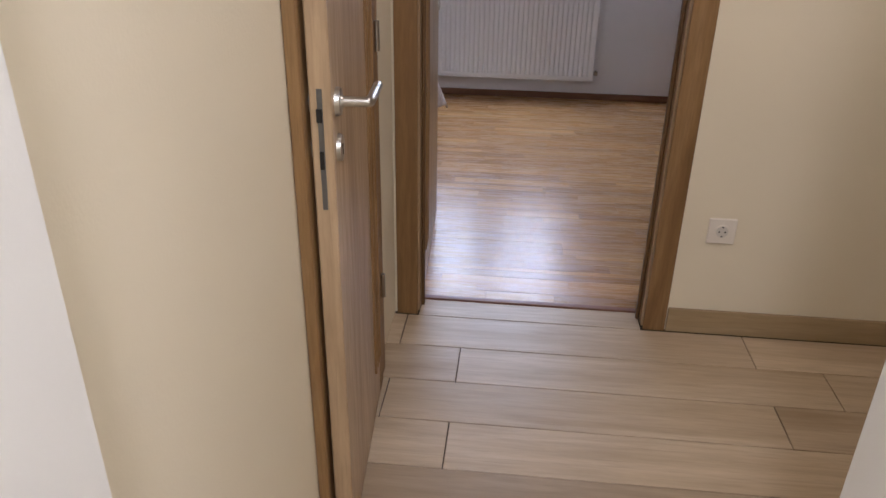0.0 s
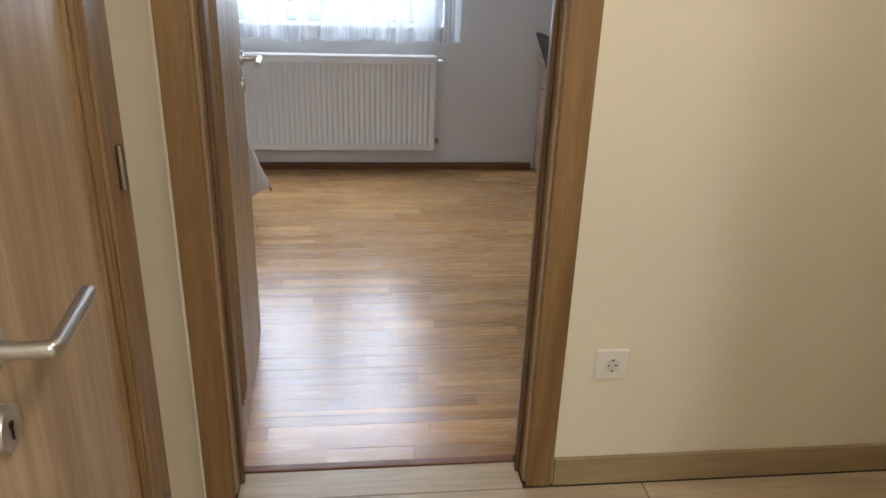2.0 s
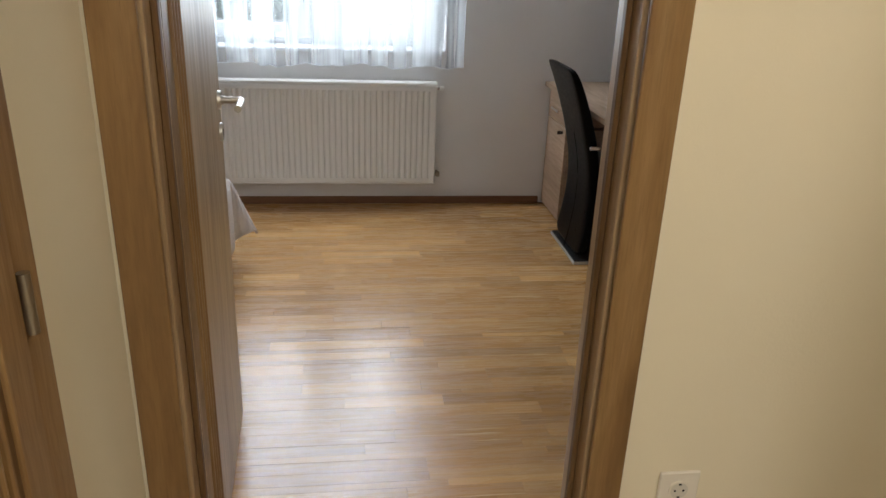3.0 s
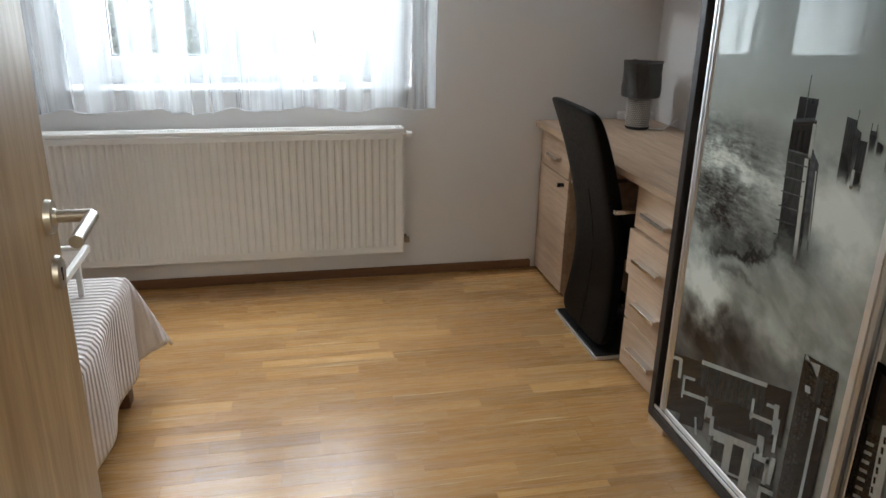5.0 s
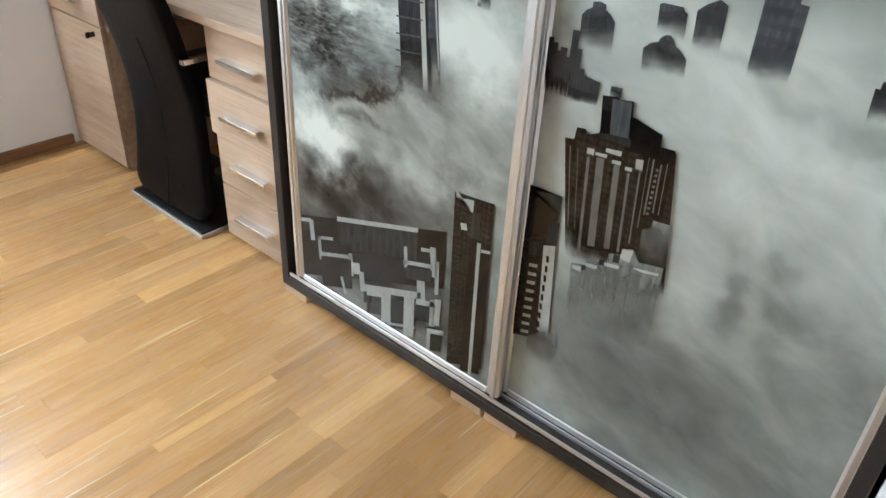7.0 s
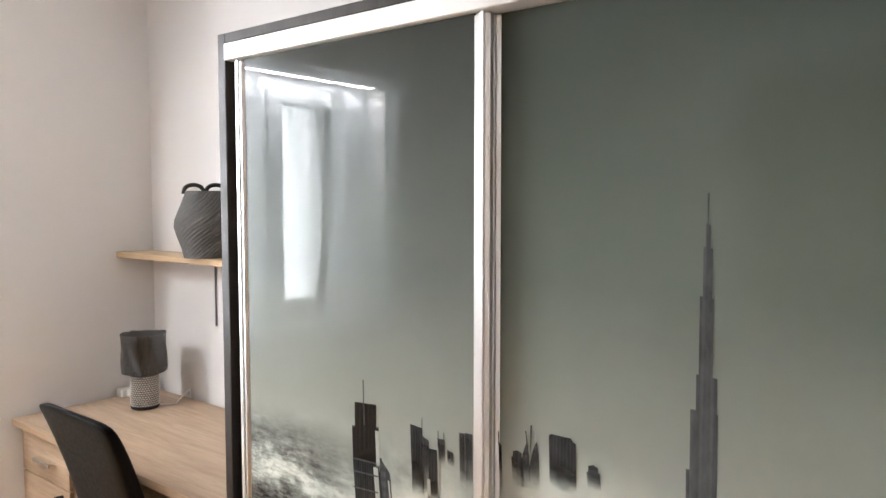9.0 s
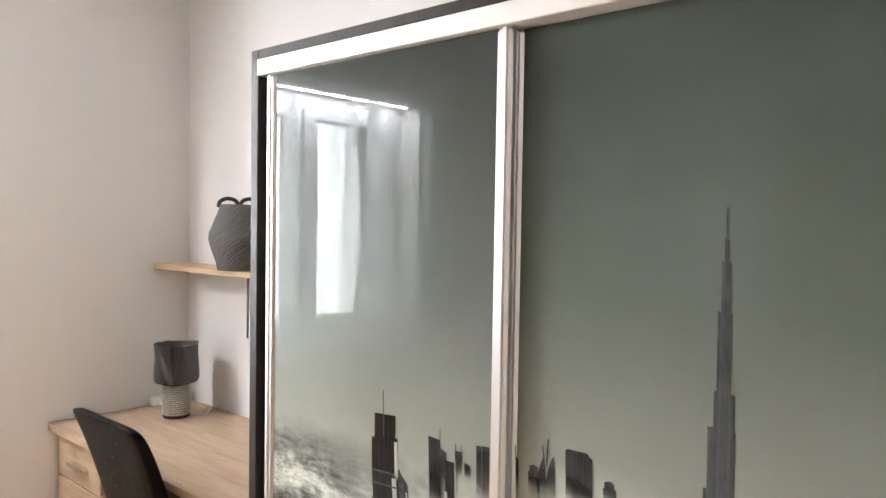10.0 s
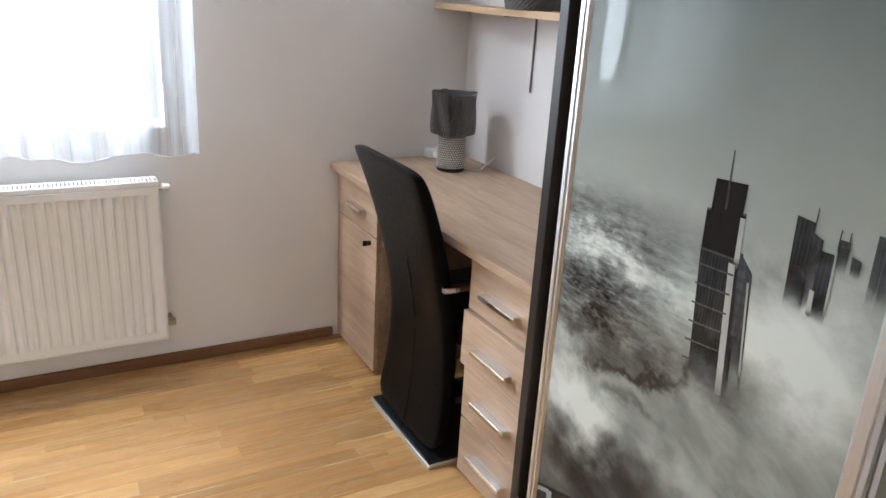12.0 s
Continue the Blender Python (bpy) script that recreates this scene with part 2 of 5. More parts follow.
structure("wall_closet", boxes((-1.3, -1.2, -1.6, -0.115, 0, H), (-1.2, -0.2, -1.7, -1.6, 0, H)), hall_paint, "cream plastered wall behind the narrow door", "wall")
structure("ceiling", boxes((XL - 0.15, XR + 0.15, -0.045, YF + 0.3, H, H + 0.2)), ceiling_paint, "white plastered bedroom ceiling", "ceiling")
structure("ceiling_hall", boxes((-1.3, 3.15, -4.15, -0.045, H, H + 0.2)), ceiling_paint, "white plastered hall ceiling", "ceiling")
bed_floor = structure("floor", boxes((XL, XR, 0.0, YF, -0.12, -0.014)), subfloor, "oak strip parquet floor with a satin sheen", "floor")
hall_floor = structure("floor_hall", boxes((-1.3, 3.15, -4.0, 0.0, -0.12, -0.004)), grout, "wood-look plank tiles with dark grout", "floor")

# ---- skirtings, threshold, door frames ----
structure("baseboard", boxes((0.876, 3.0, -0.127, -0.1155, 0.0, 0.092), bevel=0.002), skirt_tile, "tan wood-look tile skirting along the hall wall", "skirting")
structure("baseboard", boxes((-0.1025, -0.091, -0.465, -0.116, 0.0, 0.092), bevel=0.002), skirt_tile, "tan wood-look tile skirting beside the narrow door", "skirting")
structure("baseboard", boxes((XL, 1.5, YF - 0.016, YF, 0.0, 0.045), bevel=0.004), skirt_wood, "narrow dark brown wooden skirting under the radiator", "skirting")
structure("baseboard", boxes((XL, XL + 0.016, YN + 0.002, YF - 0.017, 0.0, 0.045), bevel=0.004), skirt_wood, "narrow dark brown wooden skirting behind the bed", "skirting")
structure("threshold", boxes((0.002, 0.788, -0.012, 0.014, -0.006, 0.005), bevel=0.002), threshold_wood, "reddish-brown threshold strip between tiles and parquet", "threshold")


def door_frame(name, label, x0, x1, top, y_hall, y_room, m=None, back=0.0):
    """A wooden lining with a flat architrave on the hall side; the opening runs along x."""
    f = tagged(new(name), label, "door frame", kind="structure")
    f.matrix_basis = Matrix.Identity(4)
    t, w = 0.03, 0.075
    bv = 0.003
    for nm, row in (("jamb", (x0 - t, x0, y_hall + 0.012, y_room, 0, top)), ("jamb", (x1, x1 + t, y_hall + 0.012, y_room, 0, top)), ("head", (x0 - t, x1 + t, y_hall + 0.012, y_room, top, top + t))):
        part(nm, boxes(row, bevel=bv, m=m), door_wood, f)
    for row in ((x0 - w - 0.004, x0 - 0.004, y_hall - 0.012, y_hall + back, 0, top + w), (x1 + 0.004, x1 + 0.004 + w, y_hall - 0.012, y_hall + back, 0, top + w), (x0 - 0.003, x1 + 0.003, y_hall - 0.012, y_hall + back, top + 0.004, top + w)):
        bm = bmesh.new()
        box(bm, *row, bevel=0.005, seg=3, m=m)
        part("architrave", bm, casing_wood, f, smooth=True)
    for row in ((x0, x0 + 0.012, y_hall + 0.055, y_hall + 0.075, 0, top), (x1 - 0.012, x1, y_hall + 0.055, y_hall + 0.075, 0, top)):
        part("stop_bead", boxes(row, bevel=0.003, m=m), dark_strip_wood, f)
    return f


door_frame("door_frame", "oak-veneered frame of the bedroom doorway", 0.0, 0.793, 2.03, -0.1155, 0.018)
# the narrow door stands in the hall's side wall: x along -y, y along -x
turn = Matrix(((0, -1, 0, -0.19), (1, 0, 0, 0), (0, 0, 1, 0), (0, 0, 0, 1)))
door_frame("door_frame", "oak-veneered frame of the narrow hall door", -1.10, -0.545, 2.03, -0.1155, -0.005, turn, 0.0125)

corner_frame = tagged(new("door_frame"), "brown wooden door frame just past the passage corner", "door frame", kind="structure")
part("jamb", boxes((1.0, 1.04, -1.469, -1.312, 0, 2.03), bevel=0.003), plain("red_brown_wood", (0.17, 0.062, 0.028), 0.45, 0, 0.4, 0.2), corner_frame, "red-brown jamb")
part("architrave", boxes((0.985, 1.06, -1.312, -1.298, 0, 2.10), bevel=0.004), casing_wood, corner_frame)


def lever(parent, origin, out, along, up=Vector((0, 0, 1)), label="brushed steel lever handle on a round rose"):
    """A round rose, a neck and a lever that bends; out: away from the leaf, along: the way that the lever points."""
    o, out, along = Vector(origin), Vector(out).normalized(), Vector(along).normalized()
    rose = bmesh.new()
    tube(rose, o, o + out * 0.009, 0.0265, 0.025, 32)
    r = part("rose", rose, steel, parent, "round brushed steel rose", smooth=True)
    bm = bmesh.new()
    tube(bm, o + out * 0.009, o + out * 0.014, 0.013, 0.011, 20)
    pipe(bm, [o + out * 0.01, o + out * 0.058, o + out * 0.062 + along * 0.006, o + out * 0.062 + along * 0.125], 0.0095, 16)
    part("lever", bm, steel, parent, label, smooth=True)
    k = o - up * 0.088
    bm = bmesh.new()
    tube(bm, k, k + out * 0.008, 0.0265, 0.025, 32)
    kr = part("key_rose", bm, steel, parent, "round brushed steel key rose", smooth=True)
    bm = bmesh.new()
    tube(bm, k + up * 0.004 + out * 0.0075, k + up * 0.004 + out * 0.0088, 0.0045, seg=14)
    c = k - up * 0.005 + out * 0.0082
    side = out.cross(up)
    box(bm, -0.002, 0.002, -0.0006, 0.0006, -0.008, 0.008, m=Matrix.Translation(c) @ Matrix((side, out, up)).transposed().to_4x4())
    part("keyhole", bm, black, kr)


plate_mat = plain("lock_steel", (0.20, 0.205, 0.21), 0.35, 0.9)


def leaf(name, label, width, m, handle_face, grooves, lock=True, height=2.0, z0=0.008):
    """A flush oak-veneered door leaf; hinge at the origin, the leaf runs along +x, faces at y 0 and -0.04."""
    d = tagged(new(name), label, "door", kind="structure")
    t = 0.04
    slab = part("leaf", boxes((0.0, width, -t, 0.0, z0, height), bevel=0.003, m=m), door_wood, d)
    for face in (0.0, -t):
        s = 1 if face == 0.0 else -1
        # no groove is cut: a dark strip carries its shade in the colour
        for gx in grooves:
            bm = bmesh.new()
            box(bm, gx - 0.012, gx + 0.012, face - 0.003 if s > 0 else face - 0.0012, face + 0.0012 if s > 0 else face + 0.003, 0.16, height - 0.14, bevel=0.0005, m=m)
            part("groove", bm, dark_strip_wood, d, "flat dark strip for a groove and its shade")
            bm = bmesh.new()
            for side in (-1, 1):
                a, b = m @ Vector((gx + side * 0.016, face + s * 0.001, 0.15)), m @ Vector((gx + side * 0.016, face + s * 0.001, height - 0.13))
                tube(bm, a, b, 0.006, seg=10)
            part("bead", bm, casing_wood, d, "rounded bead beside the groove", smooth=True)
    for face in (0.0005, -t - 0.0015):
        bm = bmesh.new()
        box(bm, 0.004, grooves[0] - 0.03, face, face + 0.001, z0 + 0.004, height - 0.004, m=m)
        part("edge_veneer", bm, casing_wood, d, "darker veneer along the hinge side")
    r = m.to_3x3()
    for face in (0.0, -t):
        s = 1 if face == 0.0 else -1
        lever(d, m @ Vector((width - 0.05, face, 1.045)), r @ Vector((0, s, 0)), r @ Vector((-1, 0, 0)))
    bm = bmesh.new()
    box(bm, width - 0.001, width + 0.0012, -0.026, -0.016, 0.85, 1.08, bevel=0.0004, m=m)
    plate = part("lock_plate", bm, plate_mat, d, "grey steel lock plate")
    part("latch", boxes((width + 0.001, width + 0.008, -0.027, -0.017, 1.02, 1.045), (width + 0.001, width + 0.003, -0.026, -0.018, 0.93, 0.965), bevel=0.001, m=m), dark_metal, plate)
    for hz in (0.30, 1.02, 1.78):
        bm = bmesh.new()
        c = m @ Vector((-0.006, handle_face * 0.006 if handle_face > 0 else -t - 0.006, hz))
        tube(bm, c, c + Vector((0, 0, 0.075)), 0.0075, seg=14)
        part("hinge", bm, brass, d, "bronze barrel hinge", smooth=True)
    return d


# bedroom leaf swung into the room; narrow leaf slightly ajar into the hall
leaf("door_1", "open oak-veneered bedroom door with steel lever handle", 0.795, Matrix.Translation((-0.043, 0.020, 0)) @ pose(0, 0, 0, 0, 0, 93.0), 1, (0.10, 0.165), height=2.02)
hall_m = Matrix.Translation((-0.058, -0.535, 0)) @ pose(0, 0, 0, 0, 0, -90 + 4.0)
leaf("door_2", "oak-veneered narrow hall door standing slightly ajar", 0.625, hall_m, 1, (0.10, 0.155), height=2.02)

# ---- power socket in the hall ----
cream_plastic = plain("cream_plastic", (0.80, 0.74, 0.64), 0.4, 0, 0.4, 0.02)
sock = thing("power_socket", (1.003, -0.1155, 0.393), "white square single power socket on the cream wall", "power socket")
part("plate", boxes((0.958, 1.048, -0.1235, -0.1155, 0.348, 0.438), bevel=0.003), cream_plastic, sock)
bm = bmesh.new()
tube(bm, (1.003, -0.1232, 0.393), (1.003, -0.127, 0.393), 0.0235, seg=32)
part("ring", bm, cream_plastic, sock, smooth=True)
# flat disc for the recess; a darker cream paints in its shade
bm = bmesh.new()
tube(bm, (1.003, -0.1268, 0.393), (1.003, -0.1276, 0.393), 0.0195, seg=32)
part("recess", bm, plain("socket_shade", (0.66, 0.62, 0.54), 0.5), sock, "flat disc for the round recess, its shade in the colour")
bm = bmesh.new()
for dx in (-0.0095, 0.0095):
    tube(bm, (1.003 + dx, -0.1272, 0.393), (1.003 + dx, -0.1282, 0.393), 0.0028, seg=12)
for dz in (-0.0185, 0.0145):
    box(bm, 1.0, 1.006, -0.1284, -0.1274, 0.393 + dz, 0.393 + dz + 0.004)
part("contacts", bm, black, sock)

# ---- assumed hall lamps on the ceiling, out of view ----
for name, x, y in (("hall", 1.0, -1.1), ("entry", 0.4, -3.0)):
    fix = thing("ceiling_lamp", (x, y, H), "flat round white ceiling lamp, assumed, out of view", "ceiling lamp", "hall ceiling lamps")
    bm = bmesh.new()
    lathe(bm, [(0.17, 0.0), (0.17, -0.03), (0.155, -0.045)], (x, y, H - 0.001), 40, True, True)
    part("housing", bm, white_plastic, fix, smooth=True)

# ---- window ----
win = tagged(new("window_1"), "white double-sash plastic window with clear panes", "window", kind="structure")
GY = 3.21
o = 0.06
part("window_frame", boxes((WX0, -0.512, GY - 0.03, GY + 0.05, WZ0, WZ1), (0.759, WX1, GY - 0.03, GY + 0.05, WZ0, WZ1), (0.102, 0.136, GY - 0.03, GY + 0.05, WZ0 + 0.055, WZ1 - o), (-0.512, 0.759, GY - 0.03, GY + 0.05, WZ1 - o - 0.005, WZ1), (-0.512, 0.759, GY - 0.03, GY + 0.05, WZ0, WZ0 + 0.06), bevel=0.004), pvc, win)
glass = Mat("glass", 0.0)
see, sheen = glass.n("BsdfTransparent", {"Color": (0.95, 0.97, 0.965, 1)}), glass.n("BsdfGlossy", {"Roughness": 0.0})
pane_mix = glass.n("MixShader", {0: glass.n("Fresnel", {"IOR": 1.5}).outputs[0], 1: see.outputs[0], 2: sheen.outputs[0]})
glass.t.links.new(pane_mix.outputs[0], glass.t.nodes["Material Output"].inputs[0])
for gx0, gx1, knob in ((-0.428, 0.018, 0), (0.22, 0.675, 1)):
    s = 0.092
    rows = ((gx0 - s, gx0, GY - 0.05, GY + 0.02, 1.04 - s + 0.006, 2.17 + 0.02), (gx1, gx1 + s, GY - 0.05, GY + 0.02, 1.04 - s + 0.006, 2.17 + 0.02),
            (gx0, gx1, GY - 0.05, GY + 0.02, 2.17 - 0.06, 2.19), (gx0, gx1, GY - 0.05, GY + 0.02, 1.04 - s + 0.006, 1.04))
    sash = part("sash", boxes(*rows, bevel=0.006), pvc, win)
    part("gasket", boxes((gx0, gx0 + 0.006, GY - 0.012, GY + 0.008, 1.04, 2.11), (gx1 - 0.006, gx1, GY - 0.012, GY + 0.008, 1.04, 2.11), (gx0 + 0.006, gx1 - 0.006, GY - 0.012, GY + 0.008, 1.04, 1.047), (gx0 + 0.006, gx1 - 0.006, GY - 0.012, GY + 0.008, 2.103, 2.11)), dark_metal, sash, "dark rubber gasket")
    pane = part("pane", boxes((gx0 + 0.002, gx1 - 0.002, GY - 0.004, GY, 1.042, 2.108)), glass.m, sash)
    pane.visible_shadow = False
    if knob:
        bm = bmesh.new()
        box(bm, 0.155, 0.185, GY - 0.062, GY - 0.05, 1.52, 1.60, bevel=0.003)
        box(bm, 0.160, 0.180, GY - 0.10, GY - 0.062, 1.55, 1.57, bevel=0.003)
        box(bm, 0.158, 0.182, GY - 0.112, GY - 0.098, 1.43, 1.572, bevel=0.004)
        part("window_handle", bm, white_plastic, win)
part("window_sill", boxes((WX0 + 0.002, WX1 - 0.002, YF - 0.02, GY - 0.03, WZ0 + 0.001, WZ0 + 0.024), bevel=0.006), pvc, win)

# ---- curtain ----
k = Mat("sheer_voile", 0.9, spec=0.1)
out_node = k.t.nodes["Material Output"]
tr = k.n("BsdfTransparent", {"Color": (0.95, 0.97, 1.0, 1)})
df = k.n("BsdfDiffuse", {"Color": (0.60, 0.64, 0.68, 1)})
tl = k.n("BsdfTranslucent", {"Color": (0.60, 0.63, 0.65, 1)})
weave = k.noise(k.pos((1, 0.4, 0.02)), 15, 4, 0.55)
m1 = k.n("MixShader", {0: 0.6, 1: df.outputs[0], 2: tl.outputs[0]})
m2 = k.n("MixShader", {0: k.rng(weave, 0.40, 0.62, 0.18, 0.88), 1: tr.outputs[0], 2: m1.outputs[0]})
k.t.links.new(m2.outputs[0], out_node.inputs[0])
voile = k.m


def curtain(x0, x1, y, z0, z1):
    c = thing("curtain", ((x0 + x1) / 2, y, z1), "sheer white voile curtain hanging in soft pleats", "curtain")
    bm = bmesh.new()
    nx, nz = 520, 26
    rng = random.Random(4)
    fold = [(rng.uniform(16, 27), rng.uniform(0, 6.3), rng.uniform(0.4, 1)) for _ in range(5)]
    grid = []
    for i in range(nx + 1):
        u = x0 + (x1 - x0) * i / nx
        s = sum(a * math.sin(f * u + p) for f, p, a in fold) / 3.2
        ph = 44 * u + 2.6 * math.sin(5 * u) + 1.7 * math.sin(11 * u + 1)
        gather = 0.5 + 0.5 * math.sin(4.3 * u + 0.6) ** 2
        s += 0.9 * gather * math.sin(ph)
        hem = z0 + 0.006 * math.sin(19 * u) - 0.014 * abs(math.sin(0.5 * ph + 0.4)) ** 0.6 - 0.010 * max(0, math.sin(9 * u + 2))
        col = []
        for j in range(nz + 1):
            w = j / nz
            z = hem + (z1 - hem) * w
            amp = 0.026 - 0.012 * w
            col.append(bm.verts.new((u + 0.004 * math.sin(3 * z + 9 * u) + (0.021 - 0.004 * w) * gather * math.cos(ph + 0.5 * w), y + amp * s + 0.004 * math.sin(5 * z + 30 * u), z)))
        grid.append(col)
    for a, b in zip(grid, grid[1:]):
        for j in range(nz):
            bm.faces.new((a[j], b[j], b[j + 1], a[j + 1]))
    cloth = part("voile", bm, voile, c, smooth=True)
    hemline = bmesh.new()
    prev = None
    for i in range(0, nx + 1, 2):
        u = x0 + (x1 - x0) * i / nx
        s = sum(a * math.sin(f * u + p) for f, p, a in fold) / 3.2
        ph = 44 * u + 2.6 * math.sin(5 * u) + 1.7 * math.sin(11 * u + 1)
        hem = z0 + 0.006 * math.sin(19 * u) - 0.014 * abs(math.sin(0.5 * ph + 0.4)) ** 0.6 - 0.010 * max(0, math.sin(9 * u + 2))
        gather = 0.5 + 0.5 * math.sin(4.3 * u + 0.6) ** 2
        s += 0.9 * gather * math.sin(ph)
        p = (u + 0.004 * math.sin(3 * hem + 9 * u) + 0.021 * gather * math.cos(ph), y + 0.026 * s + 0.004 * math.sin(5 * hem + 30 * u), hem)
        if prev:
            tube(hemline, prev, p, 0.0022, seg=6, caps=False)
        prev = p
    part("hem", hemline, plain("hem_thread", (0.72, 0.74, 0.77), 0.8, 0, 0.2), cloth, "denser stitched hem")
    return c


curtain(-0.83, 0.985, 2.945, 0.85, 2.27)
rod = thing("curtain_rail", (0.08, 2.945, 2.29), "white ceiling-height curtain rail above the window", "curtain rail")
part("rail", boxes((-0.9, 1.05, 2.93, 2.96, 2.275, 2.30), bevel=0.003), white_plastic, rod)
for bx in (-0.8, 0.08, 0.95):
    part("rail_bracket", boxes((bx - 0.012, bx + 0.012, 2.96, 3.03, 2.28, 2.295), bevel=0.002), white_plastic, rod)


# ---- radiator ----
def radiator(x0, x1, yf, yb, z0, z1):
    r = thing("radiator", ((x0 + x1) / 2, yb, z0), "white ribbed panel radiator under the window", "radiator")
    bm = bmesh.new()
    n = round((x1 - x0 - 0.05) / 0.0333)
    pitch = (x1 - x0 - 0.05) / n
    xs = []
    for i in range(n):
        a = x0 + 0.025 + i * pitch
        xs += [(a + pitch * q / 10, 0.011 * max(0.0, math.sin(math.pi * (q - 3) / 7)) ** 0.8) for q in range(10)]
    zs = [(z0 + 0.035, 0), (z0 + 0.05, 1), (z1 - 0.062, 1), (z1 - 0.047, 0)]
    # front sheet with pressed channels
    cols = [(x0 + 0.012, 0.0)] + xs + [(x1 - 0.012, 0.0)]
    rows = [(z0 + 0.01, 0)] + zs + [(z1 - 0.022, 0)]
    grid = [[bm.verts.new((x, yf + d * on, z)) for z, on in rows] for x, d in cols]
    for a, b in zip(grid, grid[1:]):
        for j in range(len(rows) - 1):
            bm.faces.new((a[j], b[j], b[j + 1], a[j + 1]))
    front = part("front_panel", bm, white_enamel, r, smooth=True)
    bm = bmesh.new()
    box(bm, x0, x1, yf - 0.001, yf + 0.012, z0, z0 + 0.0105, bevel=0.003)
    box(bm, x0, x0 + 0.0125, yf - 0.001, yf + 0.012, z0 + 0.0105, z1 - 0.022, bevel=0.002)
    box(bm, x1 - 0.0125, x1, yf - 0.001, yf + 0.012, z0 + 0.0105, z1 - 0.022, bevel=0.002)
    box(bm, x0, x1, yf + 0.014, yb - 0.03, z0 + 0.012, z1 - 0.03)
    part("body", bm, white_enamel, r)
    for sx in (x0 - 0.001, x1 - 0.002):
        part("side_cover", boxes((sx, sx + 0.003, yf + 0.004, yb - 0.028, z0 + 0.012, z1), bevel=0.001), white_enamel, r)
    bm = bmesh.new()
    box(bm, x0, x1, yf + 0.001, yf + 0.014, z1 - 0.022, z1, bevel=0.004)
    box(bm, x0, x1, yb - 0.038, yb - 0.028, z1 - 0.012, z1, bevel=0.002)
    n = int((x1 - x0) / 0.0125)
    for i in range(n):
        a = x0 + 0.006 + i * 0.0125
        box(bm, a, a + 0.006, yf + 0.014, yb - 0.038, z1 - 0.006, z1 - 0.001)
    part("top_grille", bm, white_enamel, r)
    bm = bmesh.new()
    tube(bm, (x1 - 0.004, yf + 0.045, z1 - 0.035), (x1 + 0.022, yf + 0.045, z1 - 0.035), 0.009)
    part("valve_body", bm, chrome, r, smooth=True)
    bm = bmesh.new()
    tube(bm, (x1 + 0.018, yf + 0.045, z1 - 0.035), (x1 + 0.042, yf + 0.045, z1 - 0.035), 0.014, 0.012)
    part("valve_cap", bm, white_plastic, r, smooth=True)
    bm = bmesh.new()
    tube(bm, (x1 - 0.004, yf + 0.045, z0 + 0.05), (x1 + 0.03, yf + 0.045, z0 + 0.05), 0.011)
    tube(bm, (x1 + 0.022, yf + 0.045, z0 + 0.05), (x1 + 0.022, YF + 0.002, z0 + 0.05), 0.009)
    tube(bm, (x1 + 0.012, yf + 0.045, z0 + 0.05), (x1 + 0.033, yf + 0.045, z0 + 0.05), 0.016, seg=6)
    part("return_valve", bm, brass, r, "tarnished brass return valve", smooth=True)
    for bx in (x0 + 0.2, x1 - 0.2):
        part("wall_bracket", boxes((bx - 0.015, bx + 0.015, yb - 0.03, YF + 0.002, z0 + 0.1, z1 - 0.1)), white_enamel, r)
    return r


radiator(-0.77, 0.828, 2.922, 3.025, 0.152, 0.751)


# ---- desk ----
def bar_handle(parent, x, y0, y1, z):
    bm = bmesh.new()
    box(bm, x - 0.027, x - 0.021, y0, y1, z - 0.007, z + 0.007, bevel=0.0015)
    box(bm, x - 0.026, x, y0 + 0.004, y1 - 0.004, z + 0.0045, z + 0.0072)
    part("handle", bm, chrome, parent, "flat chrome bar handle")


desk = thing("desk", (1.78, 2.31, 0), "light oak-effect desk with drawers against the wall", "desk")
bm = bmesh.new()
box(bm, 1.485, 2.08, 1.61, 3.024, 0.732, 0.76, bevel=0.004, seg=2)
part("desktop", bm, desk_wood, desk, "oak-effect laminate top")
FX = 1.52
ped = part("drawer_pedestal", boxes((FX + 0.018, 2.06, 1.61, 1.628, 0.02, 0.732), (FX + 0.018, 2.06, 1.958, 1.976, 0.0, 0.732), (FX + 0.018, 2.06, 1.628, 1.958, 0.02, 0.038), (2.045, 2.06, 1.628, 1.958, 0.038, 0.732), (FX + 0.04, FX + 0.055, 1.628, 1.958, 0.0, 0.02)), desk_wood_up, desk)
for z0, z1, hz in ((0.562, 0.724, 0.632), (0.386, 0.556, 0.463), (0.210, 0.380, 0.294), (0.018, 0.204, 0.110)):
    pull = 0.012 if z0 == 0.386 else 0.0
    d = part("drawer_front", boxes((FX - pull, FX + 0.017, 1.612, 1.974 + pull * 0.4, z0, z1), bevel=0.0012), desk_wood_up, desk)
    bar_handle(d, FX - pull, 1.715, 1.892, hz)
cup = part("cupboard", boxes((FX + 0.018, 2.06, 2.632, 2.65, 0.0, 0.732), (FX + 0.018, 2.06, 3.004, 3.02, 0.0, 0.732), (FX + 0.018, 2.06, 2.65, 3.004, 0.02, 0.038), (2.045, 2.06, 2.65, 3.004, 0.038, 0.732)), desk_wood_up, desk)
for z0, z1, hz in ((0.56, 0.724, 0.632),):
    d = part("drawer_front", boxes((FX, FX + 0.017, 2.634, 3.018, z0, z1), bevel=0.0012), desk_wood_up, desk)
    bar_handle(d, FX, 2.735, 2.875, hz)
